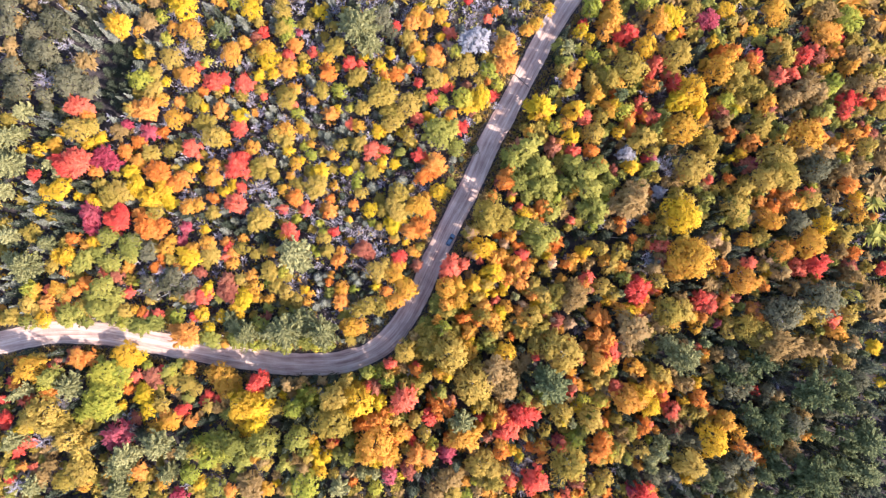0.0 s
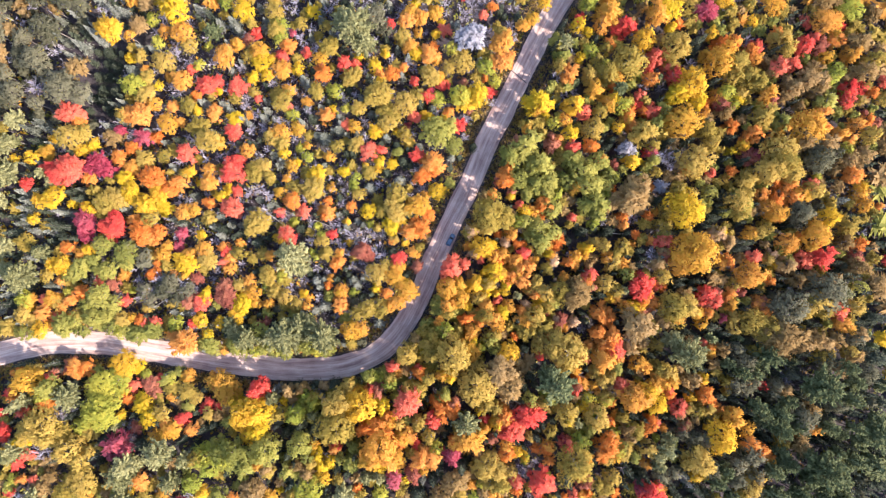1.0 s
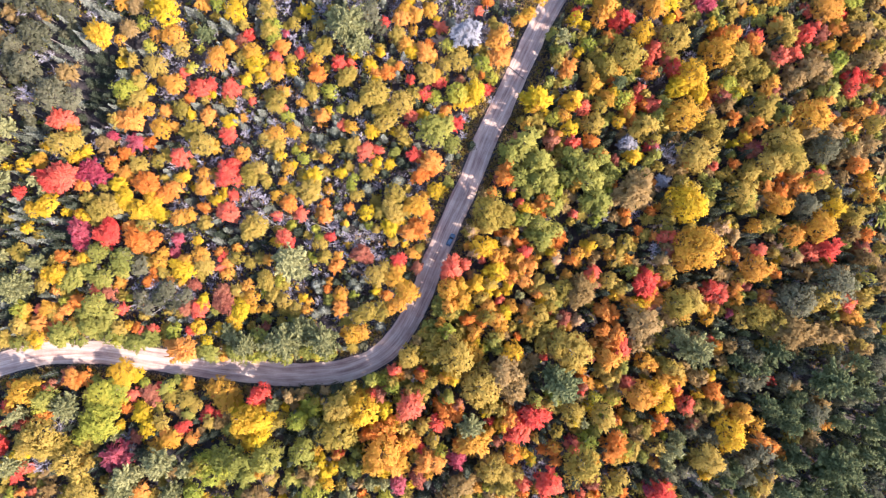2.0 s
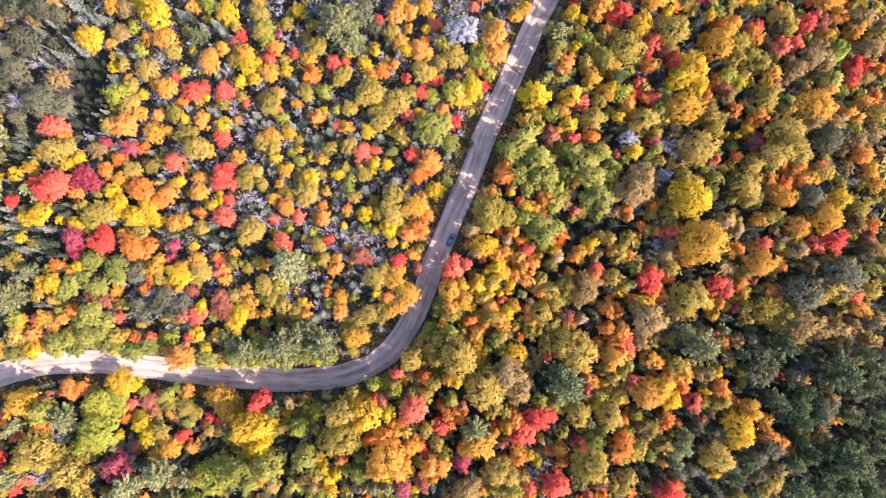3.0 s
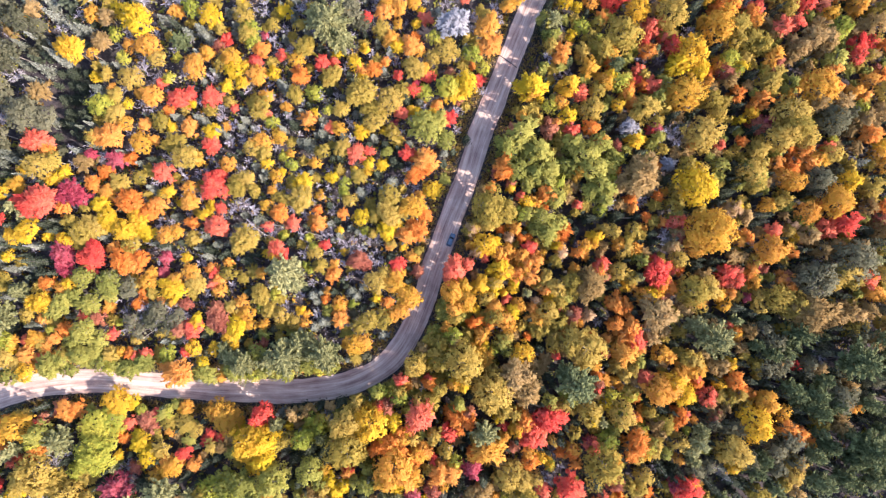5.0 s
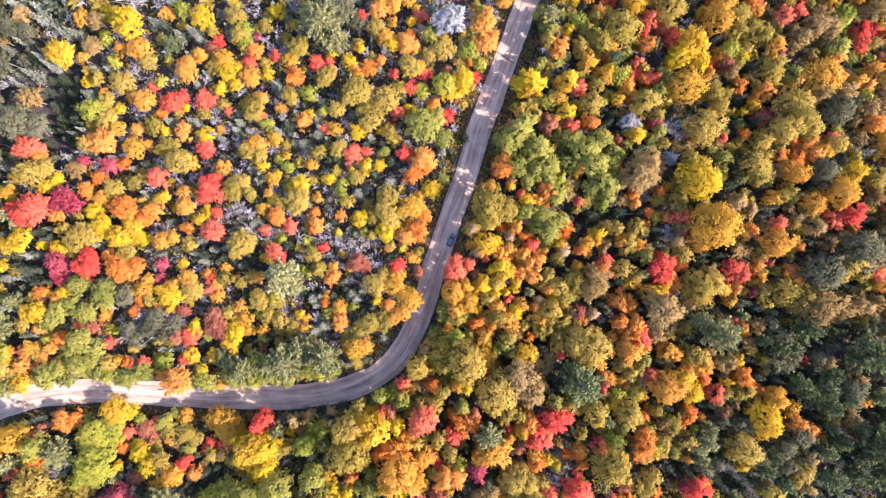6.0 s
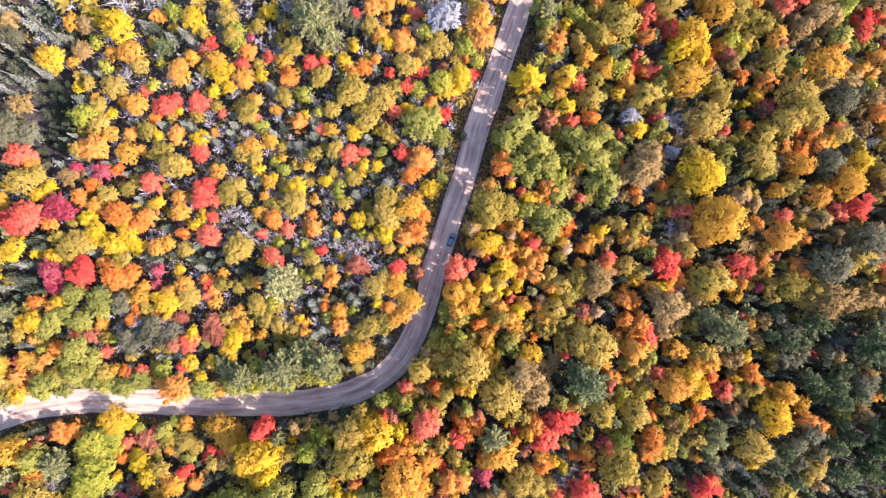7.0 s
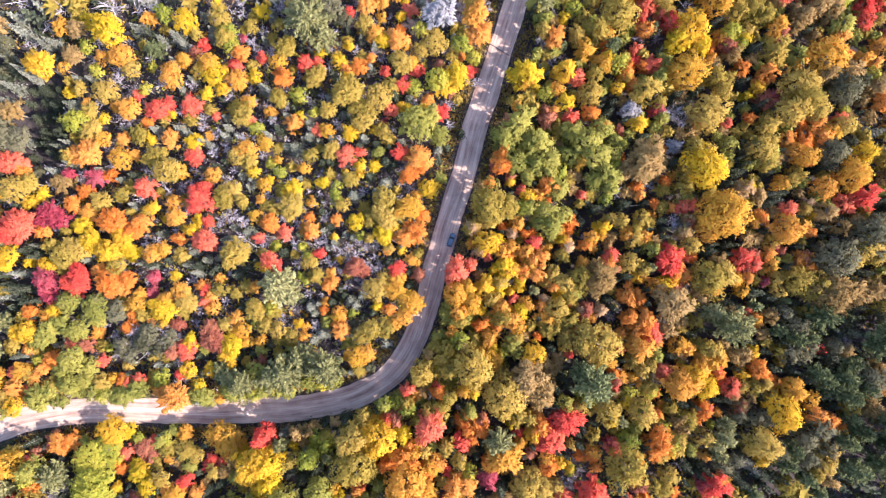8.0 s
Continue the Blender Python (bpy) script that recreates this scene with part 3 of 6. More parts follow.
plant("K", 1.4, (137.4, -21.6, 3.3), (132.7, -19.3, 4.5), (107.2, -11.7, 2.5), (119.5, -2.3, 2.5), (116.1, 6.5, 2.9), (119.2, 8.2, 2.9), (109.7, 13.6, 3.3), (107.3, 17.4, 4.5), (112.2, 20, 3.3), (135, 20.2, 3.7), (112.3, 24.7, 3.7), (127.3, 27.2, 4.5), (118.8, 28.5, 5.7), (123, 30.1, 5.3), (138.5, 33.3, 3.3), (123.1, 34.7, 5.7), (100.1, 37.9, 3.7), (119, 47.1, 4.3), (111.7, 55.4, 2.9), (116.9, 58.3, 4.1), (108.1, 61.2, 3.3), (113.3, 61.4, 4.1), (109.5, 65.3, 4.5), (128.3, 71.3, 3.3), (124.3, 74.2, 3.7), (146.2, -35.6, 2.9), (149.1, -20.7, 3.3), (148.1, 7.5, 3.7), (153.1, 10.5, 2.1), (156.1, 39.6, 3.7))
plant("K", 1.4, (152.5, 51.8, 2.5), (156.4, 57.5, 2.1), (158.1, 66, 4.1))
plant("K", 1.7, (-28.1, -59.4, 3.3), (-30.6, -54, 6.2), (-53.1, -52, 2.9), (-50.4, -50.6, 2.5), (-30.3, -47.7, 6), (-39.4, -46.3, 1.9), (-28.2, -42.2, 2.3), (-10.7, -56.1, 1.9), (-3.3, -44.4, 2.9), (-6.9, -43.3, 2.5), (-13.2, -41.1, 2.1), (-0.2, -40.1, 2.9), (2.1, -32.8, 3.3), (-7.2, -32.4, 3.8), (7.8, -32.2, 6), (-5, -29.6, 2.7), (0.6, -29.1, 3.1), (0.9, -25.5, 2.7), (-1.9, -25.4, 2.3), (6.9, -19.6, 2.5))
plant("A", 0.72, (-89.2, -45.6, 2.1), (-70.1, -42.8, 6.3), (-82.9, -38.5, 2.8))
plant("A", 0.95, (-93.7, -58.5, 2.9), (-91.1, -57.9, 2.5), (-87.9, -56.1, 3.4))
plant("A", 1, (-117.8, -78.7, 2.7), (-110.3, -75, 2.2), (-129.9, -19.4, 2), (-101.3, -18, 2), (-121.4, -16.4, 2), (-136.1, -11.4, 2.8), (-127.9, -11.1, 2.8), (-125.6, -10.5, 2), (-117.8, 3.9, 2.8), (-117.1, 20.6, 2), (-100.2, 33.3, 2.8), (-128.4, 38.8, 3.1), (-90.7, -77.3, 2.9), (-70.8, -29.9, 1.7), (-61.4, -6.2, 2.4), (-82.8, -3.6, 1.8), (-67.7, -2, 2.4), (-81.1, 2.9, 2.8), (-90.3, 3.6, 2.8), (-76.2, 4.4, 3.2), (-88.4, 6.2, 2.4), (-82.7, 17.9, 3.2), (-79.1, 18.6, 2.8), (-74.6, 27.6, 3.2), (-91.7, 29, 1.8), (-74.4, 32.4, 2.8), (-60.9, 38.9, 3), (-70.9, 41.9, 2.8), (-87.7, 48.2, 3.7), (-83.8, 49.2, 1.8))
plant("A", 1, (-92.4, 55.4, 2.6), (-82.6, 63, 3.4), (-87.5, 64.7, 1.6), (-95.7, 67.2, 1.6), (-67.6, 70.2, 4.1), (-63.9, 75.5, 2.8), (-81.7, 79.2, 4.3), (-87.9, 80.6, 2.4), (-98.9, 92, 3.2), (-55.5, -80.5, 2.7), (-26.8, -24.5, 3.5), (-23.4, -24.2, 3.2), (-41.7, -15.3, 1.8), (-54.7, -14.3, 2), (-59.3, -13.9, 2), (-41.5, -12.5, 1.6), (-29.9, -10.5, 2.8), (-59.6, -10, 3.2), (-33.5, -5.6, 1.6), (-54.4, 2.6, 1.8), (-30, 2.7, 1.6), (-49.9, 24, 2.4), (-32.1, 25.6, 1.8), (-47.9, 28.7, 1.6), (-45.5, 33.1, 2.6), (-33.2, 36.1, 2), (-40.5, 40.5, 1.4), (-49.2, 44.6, 3.4), (-43.6, 46.2, 2.8), (-23.8, 46.7, 2.4))
plant("A", 1, (-40.2, 55.6, 2), (-46.5, 59.8, 2.2), (-48.6, 66.3, 3.2), (-35.2, 70.2, 3), (-52.2, 70.6, 2.4), (-56.3, 73.2, 3.9), (-13.5, -16.5, 2.8), (-10.5, -14.9, 3.2), (-7.3, -10.9, 3.6), (-11.7, -6.3, 3.6), (-10.5, -2.6, 2.8), (-4.5, 2.6, 2.2), (-2.7, 18.7, 4.1), (-0.1, 22.2, 2), (5.8, 62.8, 2.4), (4.5, 69.6, 2.4), (-3.8, 73.7, 3.2), (-0.6, 78.8, 1.8), (-0.1, 84, 3.2), (4.8, 86.1, 2.8), (-3.8, 86.2, 3.2), (27.6, 74.1, 4.2), (36, 81.4, 2.7), (39, 83.4, 2.9), (124.1, 88.1, 5.1), (143.3, 80, 5.5), (159, 88.5, 2.2))
plant("A", 1.25, (-100.3, 78.8, 2))
plant("A", 1.4, (-116.7, -62.2, 1.9), (-133.5, -38.2, 5.3), (-58.6, -68.8, 2.5), (-20.5, -67.7, 4.9), (-2.7, -72.1, 2.1), (-11.8, -70, 2.9), (-15.2, -67.3, 4.1), (-11.5, -66.3, 2.9), (-17.9, -62.7, 6.4), (12.4, -62.1, 4.9), (-8.4, -62.1, 2.5), (16.8, -60.4, 2.9), (-11, -60.1, 2.5), (-8.2, -59.4, 2.5), (18.9, -59.1, 2.1), (15.2, -33.4, 2.9), (13.5, -30.4, 3.7), (14.8, -25.9, 3.3), (11, -14.4, 3.7), (10.5, -9.8, 3.3), (53.6, -71.2, 2.5), (39.9, -65.4, 2.5), (25.8, -65.1, 2.5), (22.8, -56.5, 2.5), (57.6, -47.5, 1.9), (56.9, -45.5, 1.9), (50.7, -39.4, 1.9), (59.3, -35.9, 4.8), (24.4, -24, 2.5), (33.7, -22.8, 3.3))
plant("A", 1.4, (22.7, -21, 3.3), (20.3, -17.1, 2.5), (27.7, -16.8, 2.9), (47.6, -7.1, 2.1), (31.4, -5.8, 2.9), (24.8, -5.3, 3.3), (30.8, -2, 2.9), (37.6, -1.6, 1.9), (51.7, -0.8, 2.5), (23.4, -0.5, 2.9), (43.4, -0.2, 2.1), (54.9, -0.1, 1.9), (26.3, 0.2, 2.9), (28.8, 8.4, 2.9), (51.8, 22.7, 2.5), (35.6, 43.9, 1.9), (49, 46.6, 2.5), (38.8, 50.1, 2.5), (41.8, 51.8, 2.5), (74.4, -73.2, 2.1), (64, -70.2, 2.5), (69.5, -48.7, 6), (76.9, -46.8, 3.3), (82, -45.5, 2.9), (84.7, -44.6, 3.3), (79.3, -43.4, 2.9), (75.3, -39.3, 2.9), (72, -38, 3.3), (98.8, -36.7, 1.7), (93.2, -35.3, 1.7))
plant("A", 1.4, (97.8, -34.7, 2.1), (95.7, -25.1, 2.1), (94.1, -21.2, 2.1), (68.1, -19, 2.9), (73.3, -18.6, 2.1), (87.2, -3.6, 4.1), (63, -0.8, 2.9), (91.1, -0.3, 8.4), (88.6, 45.1, 5.9), (70.9, 46.9, 2.5), (85.3, 46.9, 2.5), (99.3, 49, 1.9), (64.4, 52.8, 3.3), (60, 56.9, 3.3), (67.3, 61.5, 2.5), (99.6, 68.8, 2.5), (62.8, 79.5, 3.3), (118.6, -73.3, 1.9), (109.4, -66.8, 2.1), (134.1, -62.4, 2.6), (109.6, -61, 2.5), (104.3, -57.5, 4.6), (105.6, -18.2, 2.5), (111.8, -8.3, 5.6), (103, -3.8, 2.5), (125, 2.4, 4.2), (134.8, 5.2, 5.6), (113, 6.7, 3.3), (122.5, 13.5, 4.1), (119.2, 15.7, 3.7))
plant("A", 1.4, (130.8, 19.7, 2.9), (125.4, 42.2, 2.5), (133, 42.3, 6.1), (121, 54.6, 3.3), (103, 55, 2.9), (102.4, 65.1, 5.3), (117.6, 67.4, 2.9), (107, 70.8, 3.3), (147.7, -28.3, 2.1), (145.1, -26.1, 2.9), (144.1, -24.2, 2.1), (153.7, 15.1, 2.9), (153.1, 19, 2.9), (145.3, 40.6, 2.9), (152, 43.8, 3.3), (142.9, 67.7, 2.9), (150.9, 68.6, 3.7), (145.8, 74.4, 2.5))
plant("A", 1.5, (80.9, 82.1, 4.4), (64.8, 83.7, 4.9), (65.7, 89.9, 2.7))
plant("A", 1.7, (-39.7, -62.8, 1.9), (-24.5, -44.7, 2.1), (-14.2, -55.3, 2.9), (-4.6, -48.3, 1.9), (5.2, -40.5, 2.9), (7.1, -15.9, 2.9), (7, -11, 3.8))
plant("Y", 0.72, (-105.6, -43.2, 2.5), (-104.4, -34.4, 5.3), (-66.6, -47.2, 3.4), (-99.3, -46, 2.9), (-85.1, -39.4, 1.9), (-99.8, -35, 2.5))
plant("Y", 0.95, (-105.5, -51.2, 2.1), (-62.3, -59.2, 3.4), (-64.6, -54.3, 3.8), (-95.9, -52.6, 3.4), (-98.6, -48.8, 2.9), (-96.8, -47.2, 2.5))
plant("Y", 1, (-140.6, 37.7, 1.6), (-101.8, -76.8, 1.8), (-131.4, -21.2, 3.3), (-136.5, -13.3, 2.4), (-122.7, -1.3, 2.8), (-123.8, 0.6, 3.9), (-127.2, 0.9, 2.8), (-115.9, 5.6, 2.8), (-133.8, 16.3, 2.2), (-116, 19.6, 2.6), (-131.5, 22.6, 2.4), (-125.9, 23.7, 4.3), (-100.3, 24.8, 3.9), (-103, 29.8, 3.2), (-133.7, 37.6, 3.2), (-117.3, 39.3, 2.8), (-113.7, 41.7, 2.4), (-126.9, 43.5, 1.6), (-78.2, -77.1, 2.7), (-75.7, -24.7, 2.4), (-70.8, -20.4, 2.4), (-65.3, -20, 2), (-78, -19.4, 2.8), (-65.8, -17, 2.8), (-63.5, -14.4, 3.6), (-76.6, -12.4, 2.8), (-62.7, -10.8, 2.4), (-75.8, -9.8, 2), (-82.1, 0.5, 4), (-77.2, 10.1, 1.8))
plant("Y", 1, (-89.2, 19.4, 2.8), (-94.5, 19.8, 3.2), (-95.9, 20.8, 3.9), (-90.9, 21.4, 2.8), (-69.6, 22.6, 2.4), (-91.3, 24.2, 3.6), (-67.8, 25.4, 1.8), (-81.1, 32, 2.4), (-64.8, 49.6, 2.8), (-78, 52.6, 1.8), (-70.5, 59.2, 1.6), (-91.2, 61.6, 2.2), (-61.2, 87, 4), (-90.2, 92.2, 3.2), (-42.3, -11.5, 1.8), (-30.2, -11.5, 1.6), (-27, 6.2, 1.4), (-50.2, 8, 2.4), (-27.4, 13.9, 1.2), (-37.2, 29.2, 3.4), (-27.8, 30.9, 2.4), (-20.3, 32.4, 1.4), (-43.8, 34.5, 1.4), (-48.2, 37.2, 2), (-31.1, 52.7, 1.2), (-59.3, 64.5, 2.2), (-54.4, 65, 2.6), (-43.1, 67.1, 2.4), (-55.3, 69.5, 3.6), (-22, 71.5, 2))
plant("Y", 1, (-37.9, 86.8, 2.4), (-17.7, -9.7, 1.8), (-8.2, -9.4, 2.8), (-7.1, 5.6, 1.6), (-11.9, 11.6, 3.4), (-8.5, 12.4, 2.4), (-19.7, 17.2, 3.2), (4.4, 23.1, 3.3), (-16.6, 31.1, 1.6), (-15.4, 33.8, 2), (-16.4, 44.3, 2.6), (-8.9, 44.5, 1.6), (6.6, 48.4, 2.2), (2, 49.9, 1.4), (0.1, 50.4, 1.6), (14.7, 55, 4.2), (18.6, 56.6, 4.2), (-14.2, 62.4, 1.8), (-16.6, 67.2, 2.4), (-12.6, 71, 1.8), (-2, 71.8, 2.8), (4.8, 78.8, 1.8), (6.8, 82.7, 1.4), (43.4, 88.9, 2.9), (86.4, 86, 5.1), (117.1, 81.7, 2.7), (107.3, 88.7, 3.8), (162.8, -44.5, 2.2), (160.4, -32.2, 2.9))
plant("Y", 1.15, (-84.1, 86, 5.8))
plant("Y", 1.25, (-105, 79.2, 4.7))
plant("Y", 1.4, (-136.2, -58.2, 2.9), (-60.3, -48.9, 6.8), (-37, -73.5, 2.5), (-37.6, -70.5, 2.9), (-34, -69.3, 2.1), (-38.3, -66, 2.5), (-17.4, -71.3, 2.9), (-16.7, -61.4, 2.5), (17.5, -53.5, 1.7), (16.3, -44, 2.1), (14.7, -28.8, 2.5), (13.8, -16.7, 2.1), (16.1, -9.3, 3.3), (19, 3.4, 4.2), (32.3, -68.7, 1.9), (29.4, -67.3, 2.5), (22.7, -57.2, 2.9), (47.1, -56.5, 2.9), (53.3, -52.6, 2.3), (27.8, -32.8, 4.2), (25.7, -19.4, 2.5), (38.2, -17.7, 2.1), (39.3, -15.9, 1.9), (23.6, -12.8, 1.5), (27.3, -12.1, 2.1), (20.7, -10.6, 2.9), (27.5, -10.2, 2.1), (22.8, -5.1, 4.1), (42.6, 0.8, 1.9), (55.4, 2.4, 2.9))
plant("Y", 1.4, (22.9, 4.2, 2.1), (34.2, 15.6, 2.3), (30, 20.7, 1.7), (50.3, 42.5, 3.3), (42.7, 49.2, 1.7), (51.7, 52.3, 4.2), (39.6, 53.2, 4.3), (55.7, 69.1, 2.1), (58.4, 78.5, 2.1), (54.4, 80.2, 2.9), (91.2, -77.4, 2.1), (93.9, -76.5, 2.5), (99.4, -63.6, 5.9), (77.4, -51.9, 4.1), (90.7, -50.1, 2.1), (69.3, -50, 2.9), (74.3, -47.6, 4), (95, -44.8, 2.1), (96.2, -43.1, 1.9), (71, -18.3, 2.9), (74.3, -17.7, 2.1), (63.3, -15, 1.7), (88.5, 14.4, 6.8), (88.1, 18, 3.3), (71.6, 32.3, 2.5), (67.8, 44.3, 2.5), (95.4, 53.2, 4.1), (66.5, 53.8, 2.9), (88.7, 55.4, 4.5), (91.8, 58.3, 6.1))
plant("Y", 1.4, (89.5, 62.8, 2.5), (77.2, 74.3, 4.1), (87.2, 79.1, 2.1), (121.7, -4.9, 1.9), (102.3, 6.7, 2.1), (108, 35.6, 1.7), (111.5, 36.5, 2.3), (109.9, 52.8, 2.5), (101.2, 76.4, 2.5), (141.2, 10.9, 3.8), (154.2, 22, 2.1))
plant("Y", 1.7, (-58.3, -54.8, 3.7), (-20.7, -54.2, 2.1), (-56, -50, 5), (-23.4, -48.6, 5.5), (-11.4, -53.3, 1.9), (-15.6, -48.8, 2.9), (7.2, -39.9, 2.5), (4.5, -38.9, 2.1))
plant("E", 0.42, (-136.7, 52.8, 2.3), (-117.4, 54.3, 1.9), (-114.7, 58.8, 2.7), (-108, 61.2, 2.7), (-112.6, 61.5, 3.1), (-110.4, 66.1, 3.1), (-113.9, 66.5, 2.3), (-107.3, 69.8, 3.1), (-110.2, 71, 2.3), (-104.7, 73.9, 2.5), (-109.8, 74.7, 3.1), (-113.8, 75.2, 1.9), (-97.7, 88.5, 2.3))
plant("E", 0.72, (-120, -39.1, 2.3), (-86.3, -45.8, 1.9), (-90.3, -37.9, 2.3))
plant("E", 0.95, (-109.2, -55.4, 2.3), (-101.8, -51.5, 1.7), (-121.7, -50.6, 2.3), (-81.2, -63.3, 2.3), (-85.8, -61.2, 1.9), (-83.9, -59.5, 1.9), (-77.1, -57.2, 2.3), (-94.8, -55.8, 1.7), (-74, -55.4, 3), (-92.7, -54.1, 1.9))
plant("E", 1, (-142.9, -12.4, 3.3), (-141.5, 12, 2.9), (-137.8, -7.6, 2.3), (-107.3, 0.2, 1.9), (-121.7, 4.1, 1.9), (-120.6, 9.6, 1.7), (-122.7, 13.5, 2.3), (-127, 13.9, 2.6), (-118.4, 23.5, 2.3), (-121.7, 25.6, 2.6), (-131, 26.3, 2.3), (-134.7, 31.3, 1.7), (-124.1, 38, 1.9), (-133.3, 43.2, 2.6), (-62.7, -22.1, 1.7), (-97.4, 6.9, 2.3), (-64, 10, 2.1), (-70.2, 11.4, 2.6), (-84.3, 14.4, 1.7), (-78.6, 14.9, 1.9), (-70.1, 18, 1.7), (-60, 40.8, 1.9), (-85, 43, 1.9), (-61.4, 62.8, 1.5), (-73.5, 86.2, 2.3), (-53.3, -21.9, 1.9), (-32.3, -16.1, 1.5), (-22.6, -13, 1.9), (-31.6, -6.7, 1.7), (-27.7, -5.1, 1.5))
plant("E", 1, (-40.8, -4.1, 1.7), (-58.5, 6.7, 2.6), (-54.8, 8.3, 1.9), (-43.3, 11.2, 2.3), (-28, 16.7, 1.7), (-29.5, 21.5, 1.7), (-27.4, 37.6, 1.5), (-38.6, 49.6, 2.3), (-4.8, -81.5, 3.8), (-6.4, 14.1, 1.9), (-4.5, 14.9, 1.5), (-7.7, 34.1, 2.3), (17.4, 39, 1.9), (-9.2, 39.9, 2.3), (-14.9, 40.4, 1.7), (-16.1, 49.1, 1.7), (-0.6, 53.7, 1.7), (-17.7, 54, 1.5), (-12.2, 76.5, 1.9), (133.6, 90, 2.9), (159.1, -83.6, 4), (161, -55.2, 3.8), (159, -39, 4.9), (158.7, -25, 4))
plant("E", 1.15, (-127.2, -65.2, 2.3), (-113.4, -64.5, 2.6), (-109.2, -63.3, 1.9), (-119.7, -61.3, 2.3), (-110.3, -59.2, 2.6), (-138.7, -51.3, 2.6), (-132.4, -38.1, 2.6), (-138.2, -33.3, 1.7), (-128.1, -33.2, 1.9), (-98.9, -61.3, 3), (-28.8, -73.7, 2.6), (-32.4, -71.5, 2.6), (-47, -68.6, 2.3), (-34.2, -68.1, 1.5), (-54.4, -67.9, 2.3), (-25.8, -67, 3), (-48.7, -66.6, 2.3), (-52.3, -64.4, 2.3), (-42.7, -60.5, 2.6), (-39, -60, 2.3), (-49.9, -58.9, 2.6), (-40.5, -57.8, 3), (-48.1, -57.4, 2.3), (-44.1, -55.6, 3), (-37.7, -54.6, 2.3), (-41.7, -45.1, 1.7), (-32.2, -44.7, 2.6), (-48.9, -44.2, 2.6), (-45.1, -43.6, 2.6), (-39.6, -43.3, 1.9))
plant("E", 1.15, (-33.2, -43, 2.3), (-22.8, -41.1, 1.7), (0.7, -76.5, 2.3), (2.9, -72.9, 2.3), (11, -71.9, 3.3), (5.4, -64.9, 1.9), (18.7, -63.1, 2.3), (4.8, -61.1, 1.9), (6.8, -59.4, 1.9), (-1.6, -57.8, 1.7), (-6.9, -53.7, 1.5), (-0.8, -48.5, 1.9), (8.8, -45.4, 2.3), (3.2, -45.1, 1.7), (46.7, -78.5, 3.3), (55.7, -75.9, 1.7), (44.4, -75, 1.5), (55.4, -68.3, 1.7), (57.3, -66.4, 2.3), (31.8, -66.3, 1.7), (43.3, -63.5, 1.9), (35.7, -62.7, 2.3), (22.7, -60.8, 1.7), (36.8, -59.8, 2.6), (38.9, -58.3, 2.3), (41.9, -57.7, 1.9), (44.4, -51.4, 1.7), (32.1, -50.3, 1.9), (33.2, -45.5, 2.6), (35.4, -41.9, 2.6))
plant("E", 1.15, (54.8, -39.9, 1.9), (36.8, -38.4, 1.9), (55.4, -33.4, 1.7), (33.3, -32.4, 2.6), (31, -21.5, 3), (53.7, -20, 1.5), (45.1, -18.3, 1.9), (59.7, -13.8, 2.3), (49.7, -8.3, 1.9), (53.8, -5.7, 1.9), (39.5, -5.6, 1.9), (49.6, 5, 2.6), (24.2, 6, 1.5), (32.8, 6.3, 1.7), (48.2, 8, 1.9), (54.7, 8.4, 2.6), (58.8, 9.1, 1.9), (36.7, 19.4, 1.7), (47.3, 44.3, 1.9), (52.3, 46.8, 1.9), (47, 52.1, 1.7), (46.6, 73, 2.3), (50.1, 80.8, 2.3), (96.6, -84.7, 2.6), (85.1, -84.6, 2.6), (90.9, -82.2, 3), (83.3, -81.5, 3), (66.6, -80.3, 2.3), (71.3, -78.7, 2.6), (74, -77.5, 3.2))
plant("E", 1.15, (68.7, -74.6, 3), (62.4, -74.5, 1.9), (94.8, -67.9, 1.7), (71.6, -65.7, 2.3), (98.7, -60.4, 2.6), (74.1, -57.4, 2.6), (83.8, -57.3, 2.3), (81.1, -57.2, 1.9), (78.3, -57, 1.9), (70.2, -56, 3), (67, -54.1, 1.9), (88.6, -48.4, 1.9), (98.4, -44.4, 2.3), (94.6, -41.1, 2.6), (69.9, -41.1, 2.3), (78.1, -36.1, 1.9), (81.9, -34.5, 2.3), (93.7, -29.7, 2.6), (90, -27.5, 2.6), (99.5, -26.3, 3), (65.4, -23.6, 2.6), (65.1, -19.9, 1.9), (91.5, -12.5, 2.3), (87.5, -11.2, 2.6), (97.7, -7.2, 2.3), (65.3, -6.6, 1.5), (74, -4.4, 1.9), (74.2, 1.2, 2.6), (70.2, 7.3, 1.9), (64.2, 7.7, 2.6))
plant("E", 1.15, (88.6, 7.8, 1.9), (82.4, 18.7, 2.6), (63.9, 37.3, 2.3), (85.2, 38.7, 2.3), (66, 40, 2.4), (98.6, 46.5, 1.9), (82.4, 53.1, 2.6), (87.6, 54, 1.9), (95.4, 70.5, 2.6), (97.3, 73.9, 3.4), (61.3, 75, 1.9), (129.2, -89.6, 2.3), (118.7, -88.7, 2.3), (115.7, -86.4, 2.6), (102.7, -83.5, 2.3), (127, -81.8, 2.3), (101.1, -80.5, 2.3), (122.4, -79.5, 2.3), (109.6, -70.9, 2.3), (106.2, -68.8, 1.9), (136.5, -67.2, 3), (117.5, -65.8, 2.6), (108.2, -65.1, 2.3), (113.8, -61.5, 3), (103, -58, 2.3), (108.8, -55.6, 2.6), (118.1, -54.6, 1.9), (136.6, -54.3, 1.9), (130.7, -51.8, 2.3), (106.2, -51.6, 2.6))
